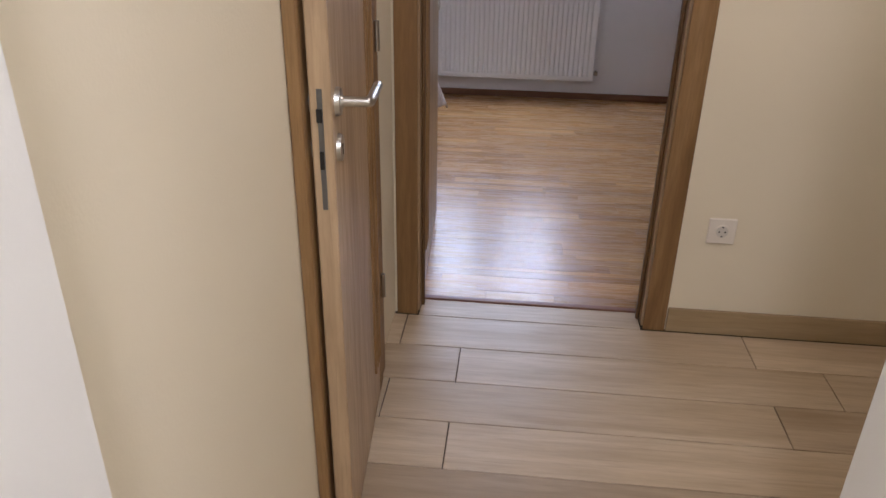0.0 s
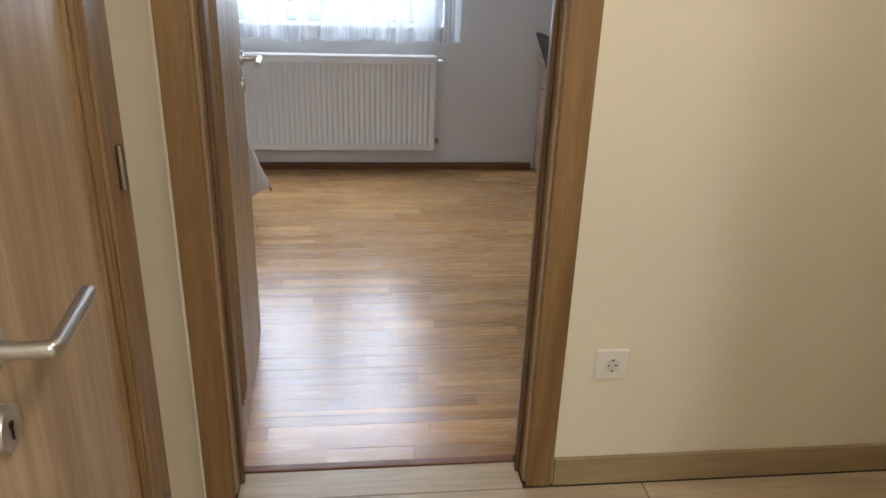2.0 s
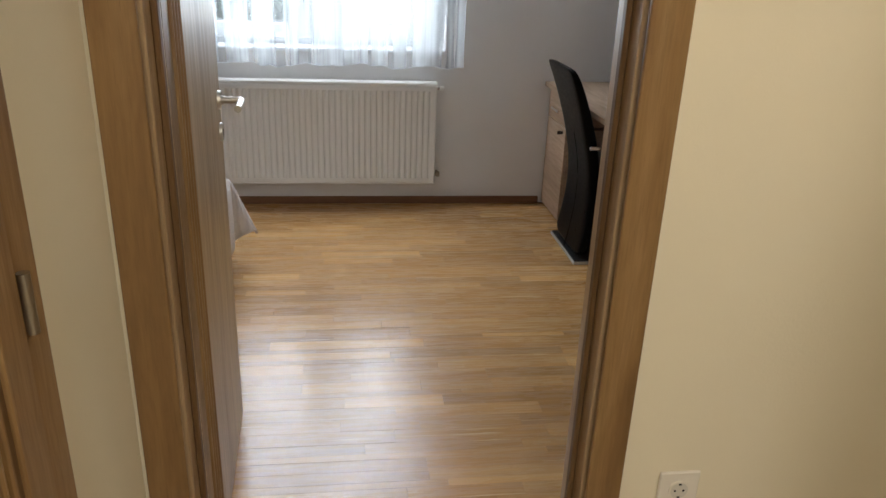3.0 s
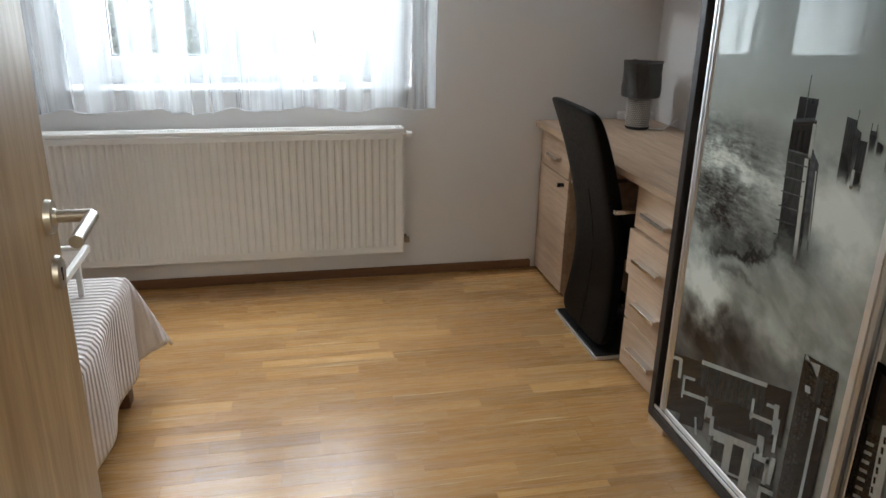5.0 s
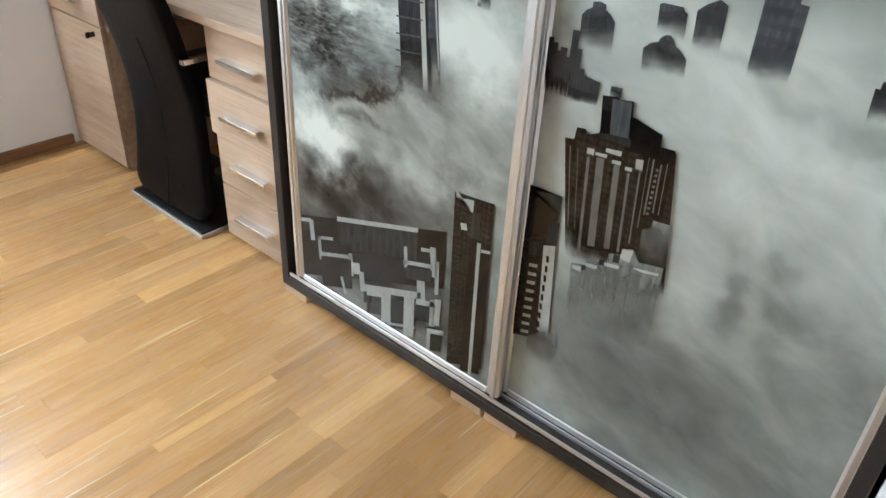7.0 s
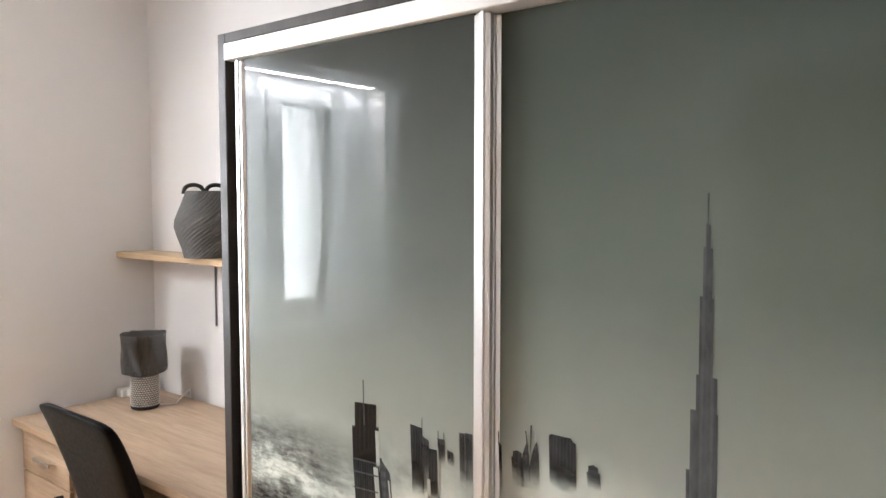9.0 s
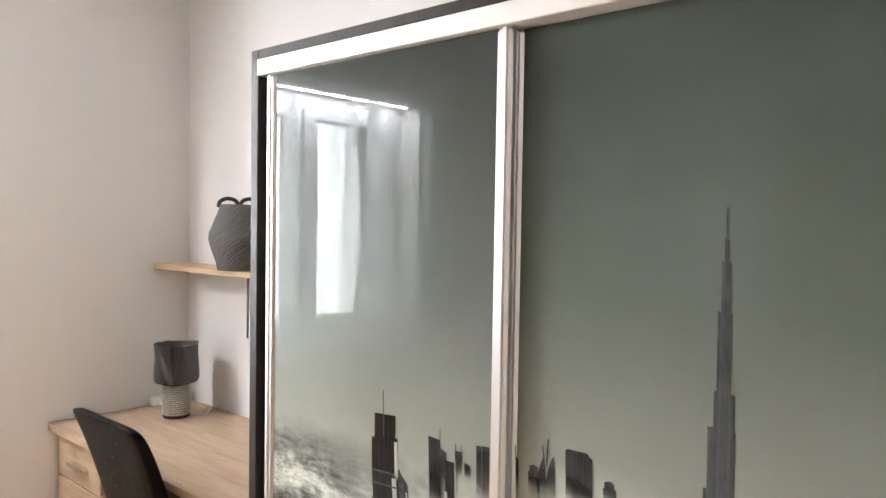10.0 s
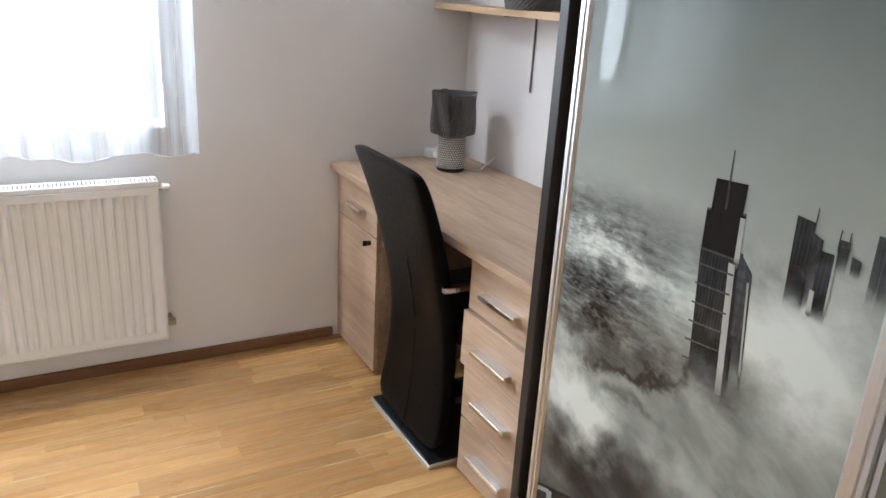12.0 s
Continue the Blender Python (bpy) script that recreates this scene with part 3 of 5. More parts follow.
d = part("cupboard_door", boxes((FX, FX + 0.017, 2.634, 3.018, 0.018, 0.554), bevel=0.0012), desk_wood_up, desk)
bm = bmesh.new()
tube(bm, (FX, 2.69, 0.525), (FX - 0.014, 2.69, 0.525), 0.009, seg=16)
box(bm, FX - 0.03, FX - 0.014, 2.6885, 2.6915, 0.515, 0.535)
part("lock", bm, dark_metal, d, "small dark lock with its key")
part("back_panel", boxes((2.045, 2.06, 1.976, 2.632, 0.35, 0.732)), desk_wood, desk)

# ---- chair ----
chair = thing("dining_chair", (1.62, 2.24, 0), "black leatherette high-back chair on a chrome-edged base plate", "chair")
# back board that sweeps from the base plate up to the headrest
prof = ((0.022, 1.452, 2.242, 0.230, 0.050), (0.12, 1.470, 2.244, 0.218, 0.052), (0.25, 1.487, 2.248, 0.204, 0.056), (0.40, 1.490, 2.250, 0.196, 0.062), (0.52, 1.470, 2.244, 0.192, 0.066),
        (0.64, 1.436, 2.228, 0.192, 0.066), (0.76, 1.394, 2.202, 0.198, 0.060), (0.88, 1.344, 2.168, 0.205, 0.052), (0.955, 1.308, 2.146, 0.208, 0.044), (0.985, 1.296, 2.140, 0.205, 0.026))
bm = bmesh.new()
loops = []
for z, x, yc, hw, th in prof:
    ring = []
    for k in range(24):
        a = 2 * math.pi * k / 24
        cx, cy = math.cos(a), math.sin(a)
        ring.append(bm.verts.new((x + th / 2 + th / 2 * math.copysign(abs(cx) ** 0.35, cx), yc + hw * math.copysign(abs(cy) ** 0.28, cy), z)))
    loops.append(ring)
for a, b in zip(loops, loops[1:]):
    for k in range(24):
        bm.faces.new((a[k], a[(k + 1) % 24], b[(k + 1) % 24], b[k]))
bm.faces.new(loops[0][::-1])
bm.faces.new(loops[-1])
back = part("backrest", bm, leather, chair, "black leatherette back sweeping to the floor", smooth=True)
sm = back.modifiers.new("round", "SUBSURF")
sm.levels = sm.render_levels = 2
bm = bmesh.new()
seam = [(x - 0.0012, yc - hw * 0.12 + 0.02 * (1 - z), z) for z, x, yc, hw, th in prof[:6]]
for a, b in zip(seam, seam[1:]):
    tube(bm, a, b, 0.0022, seg=6)
part("seam", bm, black, back, "stitched seam")
bm = bmesh.new()
box(bm, 1.53, 1.93, 2.03, 2.45, 0.40, 0.485, bevel=0.025, seg=3)
part("seat", bm, leather, chair, smooth=True)
part("base_plate", boxes((1.447, 1.83, 2.022, 2.462, 0.004, 0.022), bevel=0.002), dark_metal, chair, "dark base plate")
part("base_edge", boxes((1.440, 1.447, 2.015, 2.469, 0.0, 0.016), (1.447, 1.835, 2.015, 2.022, 0.0, 0.016), (1.447, 1.835, 2.462, 2.469, 0.0, 0.016), (1.83, 1.837, 2.022, 2.462, 0.0, 0.016), bevel=0.002), alu, chair, "chrome strip round the base plate")
for y in (2.022, 2.45):
    part("seat_rail", boxes((1.462, 1.90, y - 0.008, y + 0.014, 0.592, 0.612), bevel=0.003), chrome, chair, "chrome side rail above the seat")
part("stretcher", boxes((1.54, 1.60, 2.04, 2.44, 0.20, 0.225), bevel=0.003), dark_metal, chair)
part("front_leg", boxes((1.80, 1.826, 2.06, 2.42, 0.022, 0.40), bevel=0.004), dark_metal, chair)


# ---- table lamp ----
lampx, lampy = 1.886, 2.77
tl_ = thing("table_lamp", (lampx, lampy, 0.76), "table lamp with dimpled silver base and grey shade in plastic", "table lamp")
bm = bmesh.new()
lathe(bm, [(0.05, 0.0), (0.054, 0.004), (0.054, 0.012)], (lampx, lampy, 0.76), 40, True, True)
part("foot", bm, dark_metal, tl_, smooth=True)
bm = bmesh.new()
lathe(bm, [(0.050, 0.0), (0.0535, 0.006), (0.0535, 0.119), (0.050, 0.125)], (lampx, lampy, 0.772), 40, True, True)
base = part("base", bm, plain("dark_silver", (0.16, 0.15, 0.14), 0.4, 0.6), tl_, "silver ceramic base", smooth=True)
bm = bmesh.new()
for j in range(14):
    for kk in range(34):
        a = 2 * math.pi * (kk + 0.5 * (j % 2)) / 34
        c = Vector((lampx + 0.0535 * math.cos(a), lampy + 0.0535 * math.sin(a), 0.7785 + 0.0086 * j))
        out, side, up = Vector((math.cos(a), math.sin(a), 0)), Vector((-math.sin(a), math.cos(a), 0)), Vector((0, 0, 1))
        ring = [bm.verts.new(c + (side * math.cos(q) * 0.0040 + up * math.sin(q) * 0.0036)) for q in [math.pi * w / 3 for w in range(6)]]
        tip = bm.verts.new(c + out * 0.0030)
        for w in range(6):
            bm.faces.new((ring[w], ring[(w + 1) % 6], tip))
tagged(part("studs", bm, plain("studded_silver", (0.62, 0.58, 0.53), 0.32, 0.6), base, "raised silver dots"), kind="stuff")
bm = bmesh.new()
tube(bm, (lampx, lampy, 0.897), (lampx, lampy, 0.93), 0.02)
part("neck", bm, dark_metal, tl_, smooth=True)
bm = bmesh.new()
lathe(bm, [(0.083, 0.906), (0.083, 1.058), (0.0805, 1.058), (0.0805, 0.906), (0.083, 0.906)], (lampx, lampy, 0), 48, False, False)
shade = part("shade", bm, plain("grey_shade", (0.105, 0.103, 0.102), 0.7, 0, 0.3, 0.1, 120, 0.3), tl_, "dark grey fabric shade", smooth=True)
bm = bmesh.new()
nseg = 72
rg = random.Random(9)
crease = [rg.uniform(-1, 1) for _ in range(nseg)]
rings = []
for j in range(9):
    z = 0.902 + 0.160 * j / 8
    ring = []
    for kk in range(nseg):
        a = 2 * math.pi * kk / nseg
        r = 0.0855 + 0.0022 * crease[(kk // 3 + j // 2) % nseg] + 0.0030 * math.sin(5 * a + 0.7 * j) * math.sin(3 * a)
        ring.append(bm.verts.new((lampx + r * math.cos(a), lampy + r * math.sin(a), z)))
    rings.append(ring)
for a, b in zip(rings, rings[1:]):
    for kk in range(nseg):
        bm.faces.new((a[kk], a[(kk + 1) % nseg], b[(kk + 1) % nseg], b[kk]))
film_mat = Mat("clear_film", 0.12, spec=0.6)
clear, shine = film_mat.n("BsdfTransparent"), film_mat.n("BsdfGlossy", {"Roughness": 0.10})
fres = film_mat.n("Fresnel", {"IOR": 1.9})
both = film_mat.n("MixShader", {0: fres.outputs[0], 1: clear.outputs[0], 2: shine.outputs[0]})
film_mat.t.links.new(both.outputs[0], film_mat.t.nodes["Material Output"].inputs[0])
part("plastic_wrap", bm, film_mat.m, shade, "crinkled clear plastic wrap")
bm = bmesh.new()
pts = [Vector((lampx + 0.05, lampy - 0.02, 0.764)), Vector((lampx + 0.10, lampy - 0.06, 0.765)), Vector((lampx + 0.14, lampy - 0.03, 0.775)), Vector((2.075, lampy - 0.02, 0.80)), Vector((2.082, lampy - 0.02, 0.70))]
pipe(bm, pts, 0.003, 8)
part("cord", bm, white_plastic, tl_, "white power cord", smooth=True)

# ---- shelf, bracket, basket ----
shelf = thing("wall_shelf", (2.0, 2.5, 1.35), "light oak-effect wall shelf above the desk", "shelf")
bm = bmesh.new()
box(bm, 1.915, 2.083, 1.70, 3.026, 1.350, 1.373, bevel=0.002)
part("board", bm, shelf_wood, shelf)
for by in (2.56, 1.95):
    br = part("bracket", boxes((2.078, 2.084, by - 0.0035, by + 0.0035, 1.085, 1.35), (1.945, 2.078, by - 0.0035, by + 0.0035, 1.344, 1.35), bevel=0.001), iron, shelf, "slim grey metal bracket")
basket = thing("basket", (1.968, 2.45, 1.373), "dark grey woven belly basket with handles on the shelf", "basket")
bm = bmesh.new()
rings = []
ctl = ((0.0, 0.078), (0.03, 0.084), (0.075, 0.100), (0.115, 0.112), (0.14, 0.110), (0.19, 0.090), (0.235, 0.072), (0.25, 0.070))
rowsn, seg = 34, 64
for j in range(rowsn + 1):
    z = 0.25 * j / rowsn
    r = np.interp(z, [c[0] for c in ctl], [c[1] for c in ctl])
    ring = []
    for kk in range(seg):
        a = 2 * math.pi * kk / seg
        rr = r + 0.0022 * math.sin(math.pi * (kk + j)) + (0.0016 if (kk // 1 + j) % 2 else -0.0016)
        ring.append(bm.verts.new((1.968 + rr * math.cos(a), 2.45 + rr * math.sin(a), 1.373 + z)))
    rings.append(ring)
for a, b in zip(rings, rings[1:]):
    for kk in range(seg):
        bm.faces.new((a[kk], a[(kk + 1) % seg], b[(kk + 1) % seg], b[kk]))
bm.faces.new(rings[0][::-1])
body = part("body", bm, plain("grey_weave", (0.15, 0.146, 0.143), 0.85, 0, 0.2, 0.35, 150, 0.5), basket, "tightly woven grey sides")
black_handle = plain("black_handle", (0.015, 0.015, 0.016), 0.6)
for side in (-1, 1):
    bm = bmesh.new()
    cx, cy = 1.968 - side * 0.83 * 0.040, 2.45 + side * 0.55 * 0.040
    hp = [Vector((cx - 0.83 * side * 0.036 * math.cos(a), cy + 0.55 * side * 0.036 * math.cos(a), 1.612 + 0.034 * math.sin(a) ** 0.7)) for a in [math.pi * q / 10 for q in range(11)]]
    pipe(bm, hp, 0.0075, 10)
    part("handle", bm, black_handle, basket, "black looped handle", smooth=True)

# ---- power strip behind the lamp ----
strip_ = thing("power_strip", (1.99, 3.0, 0.76), "small white power strip on the desk behind the lamp", "power strip")
part("body", boxes((1.895, 2.074, 2.975, 3.018, 0.7605, 0.796), bevel=0.005), white_plastic, strip_)
outlet_grey = plain("outlet_grey", (0.55, 0.55, 0.54), 0.5)
for sx in (1.985, 2.035):
    bm = bmesh.new()
    tube(bm, (sx, 2.9745, 0.778), (sx, 2.977, 0.778), 0.0145, seg=20)
    part("outlet", bm, outlet_grey, strip_, "round outlet")
part("plug", boxes((1.915, 1.945, 2.945, 2.974, 0.766, 0.790), bevel=0.004), white_plastic, strip_)

# ---- bed ----
bed = thing("bed", (-1.2, 1.22, 0), "low bed with dark wooden legs behind the open door", "bed")
for bx, by in ((-0.29, 1.995), (-0.29, 0.46), (-2.2, 1.995), (-2.2, 0.46)):
    bm = bmesh.new()
    box(bm, bx - 0.035, bx + 0.035, by - 0.035, by + 0.035, 0.0, 0.24, bevel=0.004)
    part("leg", bm, bed_wood, bed)
part("bed_frame", boxes((-2.25, -0.27, 0.43, 2.02, 0.20, 0.30), bevel=0.006), bed_wood, bed)
bm = bmesh.new()
box(bm, -2.25, -0.285, 0.445, 2.005, 0.30, 0.425, bevel=0.04, seg=4)
part("mattress", bm, plain("mattress_ticking", (0.7, 0.68, 0.66), 0.85, 0, 0.2), bed, smooth=True)
part("headboard", boxes((-2.295, -2.255, 0.40, 2.05, 0.0, 0.95), bevel=0.01), bed_wood, bed)
spread = thing("bedspread", (-1.2, 1.22, 0.43), "pale pinkish quilted bedspread draped over the bed", "bedspread")
bm = bmesh.new()
x_a, x_b, y_a, y_b = -2.25, -0.262, 0.43, 2.028
nu, nv = 120, 110
over = 0.33
grid = []
for i in range(nu + 1):
    col = []
    for j in range(nv + 1):
        u = x_a + (x_b + over - x_a) * i / nu
        v = (y_a - over) + (y_b + over - y_a + over) * j / nv
        du, dv = max(0, u - x_b), max(0, v - y_b, y_a - v)
        sv = 1 if v > y_b else -1
        x, y, z = min(u, x_b), min(max(v, y_a), y_b), 0.445
        d = math.hypot(du, dv)
        if d > 0:
            # past the edge the cloth hangs; at the corner it stands off in a fold
            cu, cv = du / d, dv / d
            corner = (2 * cu * cv) ** 2
            r = 0.03
            outw = r * math.sin(min(d / r, 1.57)) + corner * 0.32 * d
            drop = r * (1 - math.cos(min(d / r, 1.57))) + max(0, d - r * 1.57) * (1 - 0.22 * corner)
            lim = d if corner < 0.01 else d * (1 - 0.14 * corner)
            x += cu * outw
            y += sv * cv * outw
            z -= min(drop, lim) * (1 - 0.12 * corner)
            if corner < 0.6:
                x += cu * 0.012 * math.sin(v * 17) * min(1, d / 0.2) * (du > 0)
                y += cv * sv * 0.010 * math.sin(u * 15) * min(1, d / 0.2)
        col.append(bm.verts.new((x, y, max(z, 0.085))))
    grid.append(col)
for a, b in zip(grid, grid[1:]):
    for j in range(nv):
        bm.faces.new((a[j], b[j], b[j + 1], a[j + 1]))
kq = Mat("quilted_cotton", 0.8, spec=0.2)
pq = kq.pos()
wave = kq.n("TexWave", {"Vector": kq.pos((0.02, 1, 0.7)), "Scale": 13.0, "Distortion": 0.6, "Detail": 1.0}, bands_direction="Y").outputs["Fac"]
kq.base(kq.mix(kq.noise(pq, 60, 4), (0.66, 0.60, 0.58), (0.76, 0.70, 0.68)))
kq.bump(kq.math("ADD", kq.math("MULTIPLY", wave, 1.0), kq.math("MULTIPLY", kq.noise(pq, 260, 3), 0.25)), 0.7, 0.012)
cover = part("cover", bm, kq.m, spread, "quilted cotton cover with stitched ridges", smooth=True)
so = cover.modifiers.new("thick", "SOLIDIFY")
so.thickness, so.offset = 0.008, 1.0

# ---- bed tray ----
tray = thing("bed_tray", (-0.45, 1.78, 0.445), "white-edged folding bed tray standing on the bedspread", "bed tray")
part("top", boxes((-0.58, -0.315, 1.60, 1.91, 0.588, 0.594), bevel=0.001), plain("tray_board", (0.30, 0.24, 0.19), 0.3), tray)
part("rim", boxes((-0.315, -0.297, 1.585, 1.93, 0.582, 0.604), (-0.60, -0.582, 1.585, 1.93, 0.582, 0.604), (-0.582, -0.315, 1.912, 1.93, 0.582, 0.604), (-0.582, -0.315, 1.585, 1.60, 0.582, 0.604), bevel=0.003), white_plastic, tray)
for tx in (-0.57, -0.33):
    for ty in (1.62, 1.89):
        part("leg", boxes((tx - 0.008, tx + 0.008, ty - 0.008, ty + 0.008, 0.449, 0.586), bevel=0.002), white_plastic, tray)
# ---- wardrobe ----
WY0, WY1, WX, WZT = 0.03, 1.597, 1.452, 1.992
ward = thing("wardrobe", (1.76, 0.81, 0), "dark sliding-door wardrobe with a printed city skyline", "wardrobe")
part("side_panel", boxes((WX, 2.06, WY1 - 0.03, WY1, 0.03, WZT), bevel=0.0015), wenge, ward)
part("side_panel", boxes((WX, 2.06, WY0, WY0 + 0.03, 0.03, WZT), bevel=0.0015), wenge, ward)
part("top_panel", boxes((WX, 2.06, WY0 + 0.03, WY1 - 0.03, WZT - 0.024, WZT), bevel=0.0015), wenge, ward)
part("plinth", boxes((WX, 2.06, WY0 + 0.03, WY1 - 0.03, 0.03, 0.062), bevel=0.0015), wenge, ward)
part("back_panel", boxes((2.05, 2.06, WY0 + 0.03, WY1 - 0.03, 0.062, WZT - 0.024)), wenge, ward)
part("top_track", boxes((WX - 0.004, WX + 0.075, WY0 + 0.03, WY1 - 0.03, WZT - 0.066, WZT - 0.025), bevel=0.002), white_alu, ward, "pale aluminium top track")
track = part("bottom_track", boxes((WX + 0.004, WX + 0.075, WY0 + 0.03, WY1 - 0.03, 0.062, 0.070)), wenge, ward, "dark bottom track")
for lip in (0.004, 0.036):
    part("track_lip", boxes((WX + lip, WX + lip + 0.005, WY0 + 0.03, WY1 - 0.03, 0.070, 0.079)), alu, track, "thin aluminium lip")
for fy in (1.545, 0.875, 0.765, 0.07):
    part("foot", boxes((WX + 0.004, WX + 0.05, fy - 0.05, fy + 0.05, 0.0, 0.03), bevel=0.002), shelf_wood, ward, "light wooden block foot")
for fy in (1.545, 0.07):
    part("foot", boxes((2.0, 2.05, fy - 0.05, fy + 0.05, 0.0, 0.03), bevel=0.002), shelf_wood, ward, "light wooden block foot")
# ---- the printed glass of the sliding doors ----
def gloss(k):
    k.b.inputs["Roughness"].default_value = 0.006
    k.b.inputs["IOR"].default_value = 1.52
    k.b.inputs["Specular IOR Level"].default_value = 0.30
    return k


def fog_print(name, sky_top, sky_mid, land, banks, floor_tone):
    """Black-and-white cloud picture behind glass: sky above, cloud below it. banks: (y, z, half width, half height, slope, tone) of bright cloud and dark gaps."""
    k = gloss(Mat(name, 0.035))
    warp = k.n("TexNoise", {"Vector": k.pos((0, 1, 1.15)), "Scale": 5.5, "Detail": 5.0 if land else 2.5, "Roughness": 0.58}).outputs["Color"]
    shift = k.n("VectorMath", {0: warp, 1: (0.5, 0.5, 0.5)}, operation="SUBTRACT").outputs[0]
    shift = k.n("VectorMath", {0: shift, 3: 0.34}, operation="SCALE").outputs[0]
    pos = k.n("NewGeometry").outputs["Position"]
    bent = k.n("SeparateXYZ", {0: k.n("VectorMath", {0: pos, 1: shift}, operation="ADD").outputs[0]})
    y, z = bent.outputs[1], bent.outputs[2]
    sep = k.n("SeparateXYZ", {0: pos})
    zz = k.math("ADD", sep.outputs[2], k.math("MULTIPLY", k.math("SUBTRACT", k.noise(k.pos((0, 1, 1)), 4.0, 4), 0.5), 0.09))
    sky_c = k.ramp(k.rng(zz, 1.02, 1.95), (0.0, (0.37, 0.395, 0.355)), (0.13, (0.275, 0.295, 0.265)), (0.45, sky_mid), (1.0, sky_top))
    tone = floor_tone
    for by, bz, hw, hh, slope, amount in banks:
        dy = k.math("SUBTRACT", y, by)
        dz = k.math("SUBTRACT", k.math("SUBTRACT", z, bz), k.math("MULTIPLY", dy, slope))
        a, b = k.math("MULTIPLY", dy, 1 / hw), k.math("MULTIPLY", dz, 1 / hh)
        d = k.math("ADD", k.math("MULTIPLY", a, a), k.math("MULTIPLY", b, b))
        tone = k.math("ADD", tone, k.math("MULTIPLY", k.math("EXPONENT", k.math("MULTIPLY", d, -1.0)), amount))
    # wisps that drift down across the picture
    al = k.math("ADD", k.math("MULTIPLY", sep.outputs[1], -0.92), k.math("MULTIPLY", sep.outputs[2], -0.38))
    ac = k.math("ADD", k.math("MULTIPLY", sep.outputs[1], -0.38), k.math("MULTIPLY", sep.outputs[2], 0.92))
    flow = k.n("CombineXYZ", {0: al, 1: k.math("MULTIPLY", ac, 1.7), 2: 0.37}).outputs[0]
    wisp = k.math("SUBTRACT", k.noise(flow, 6.0, 6 if land else 4, 0.56, 0.5), 0.5)
    tone = k.math("ADD", tone, k.math("MULTIPLY", wisp, 0.62 if land else 0.40))
    if land:
        # roofs of a far suburb show through the cloud
        roofs = k.n("SeparateXYZ", {0: k.n("TexVoronoi", {"Vector": k.pos((0, 0.75, 1.7)), "Scale": 88.0}, feature="F1").outputs["Color"]}).outputs[0]
        blocks = k.math("SUBTRACT", k.math("MULTIPLY", roofs, k.noise(k.pos((0, 0.8, 2.0)), 17.0, 4, 0.6)), 0.27)
        town = k.math("MULTIPLY", k.rng(sep.outputs[1], 1.08, 1.36), k.rng(k.math("ABSOLUTE", k.math("SUBTRACT", sep.outputs[2], 0.90)), 0.20, 0.08))
        streets = k.math("SUBTRACT", k.noise(k.pos((0, 1.1, 6.0)), 13.0, 5, 0.62), 0.5)
        tone = k.math("ADD", tone, k.math("MULTIPLY", k.math("ADD", k.math("MULTIPLY", blocks, 0.35), k.math("MULTIPLY", streets, 0.95)), town))
    low = k.ramp(tone, (0.0, (0.014, 0.012, 0.0105)), (0.16, (0.034, 0.031, 0.028)), (0.36, (0.105, 0.108, 0.100)), (0.60, (0.235, 0.255, 0.232)), (0.80, (0.42, 0.45, 0.41)), (1.0, (0.62, 0.655, 0.60)))
    k.base(k.mix(k.n("MapRange", {0: zz, 1: 1.00, 2: 1.15}, interpolation_type="SMOOTHSTEP").outputs[0], low, sky_c))
    return k.m


def tower_print(name, dark, light, rows=0.0, fade=0.0, ribs=0.0):
    """Printed building: ribs and storeys in the print, and a foot that is lost in the cloud."""
    k = gloss(Mat(name, 0.035))
    pos = k.n("NewGeometry").outputs["Position"]
    sep = k.n("SeparateXYZ", {0: pos})
    n = k.noise(k.pos((0, 1, 0.4)), 60, 3)
    f = k.rng(n, 0.35, 0.75, 0.0, 0.5)
    if ribs:
        f = k.math("ADD", f, k.math("MULTIPLY", k.rng(k.math("SINE", k.math("MULTIPLY", sep.outputs[1], ribs)), 0.2, 0.9), 0.28))
    if rows:
        f = k.math("MULTIPLY", f, k.rng(k.math("SINE", k.math("MULTIPLY", sep.outputs[2], rows)), -0.6, 0.3, 0.35, 1.0))
    k.base(k.mix(f, dark, light))
    if fade:
        g = k.n("SeparateXYZ", {0: k.n("TexCoord").outputs["Generated"]}).outputs[2]
        lump = k.noise(k.pos((0, 1, 1)), 16, 5)
        a = k.math("ADD", g, k.math("MULTIPLY", k.math("SUBTRACT", lump, 0.5), fade * 0.9))
        k.put(k.b.inputs["Alpha"], k.n("MapRange", {0: a, 1: 0.0, 2: fade}, interpolation_type="SMOOTHSTEP").outputs[0])
    return k.m


LAND = ((1.38, 1.00, 0.20, 0.06, 0.15, -0.16), (1.30, 0.925, 0.28, 0.034, 0.10, 0.36), (1.39, 0.845, 0.13, 0.045, 0.0, -0.34), (1.39, 0.765, 0.17, 0.035, 0.0, -0.42), (1.25, 0.735, 0.14, 0.016, -0.12, -0.36),
        (0.93, 0.93, 0.16, 0.11, 0.0, 0.40), (1.40, 0.60, 0.12, 0.085, 0.25, 0.50), (1.25, 0.66, 0.07, 0.02, 0.0, -0.22), (0.98, 0.64, 0.20, 0.07, -0.2, 0.14), (1.34, 0.44, 0.22, 0.085, 0.0, -0.48), (1.02, 0.50, 0.14, 0.10, 0.0, -0.22), (1.25, 0.25, 0.4, 0.14, 0.0, -0.45), (1.05, 0.78, 0.05, 0.05, 0.0, -0.15))
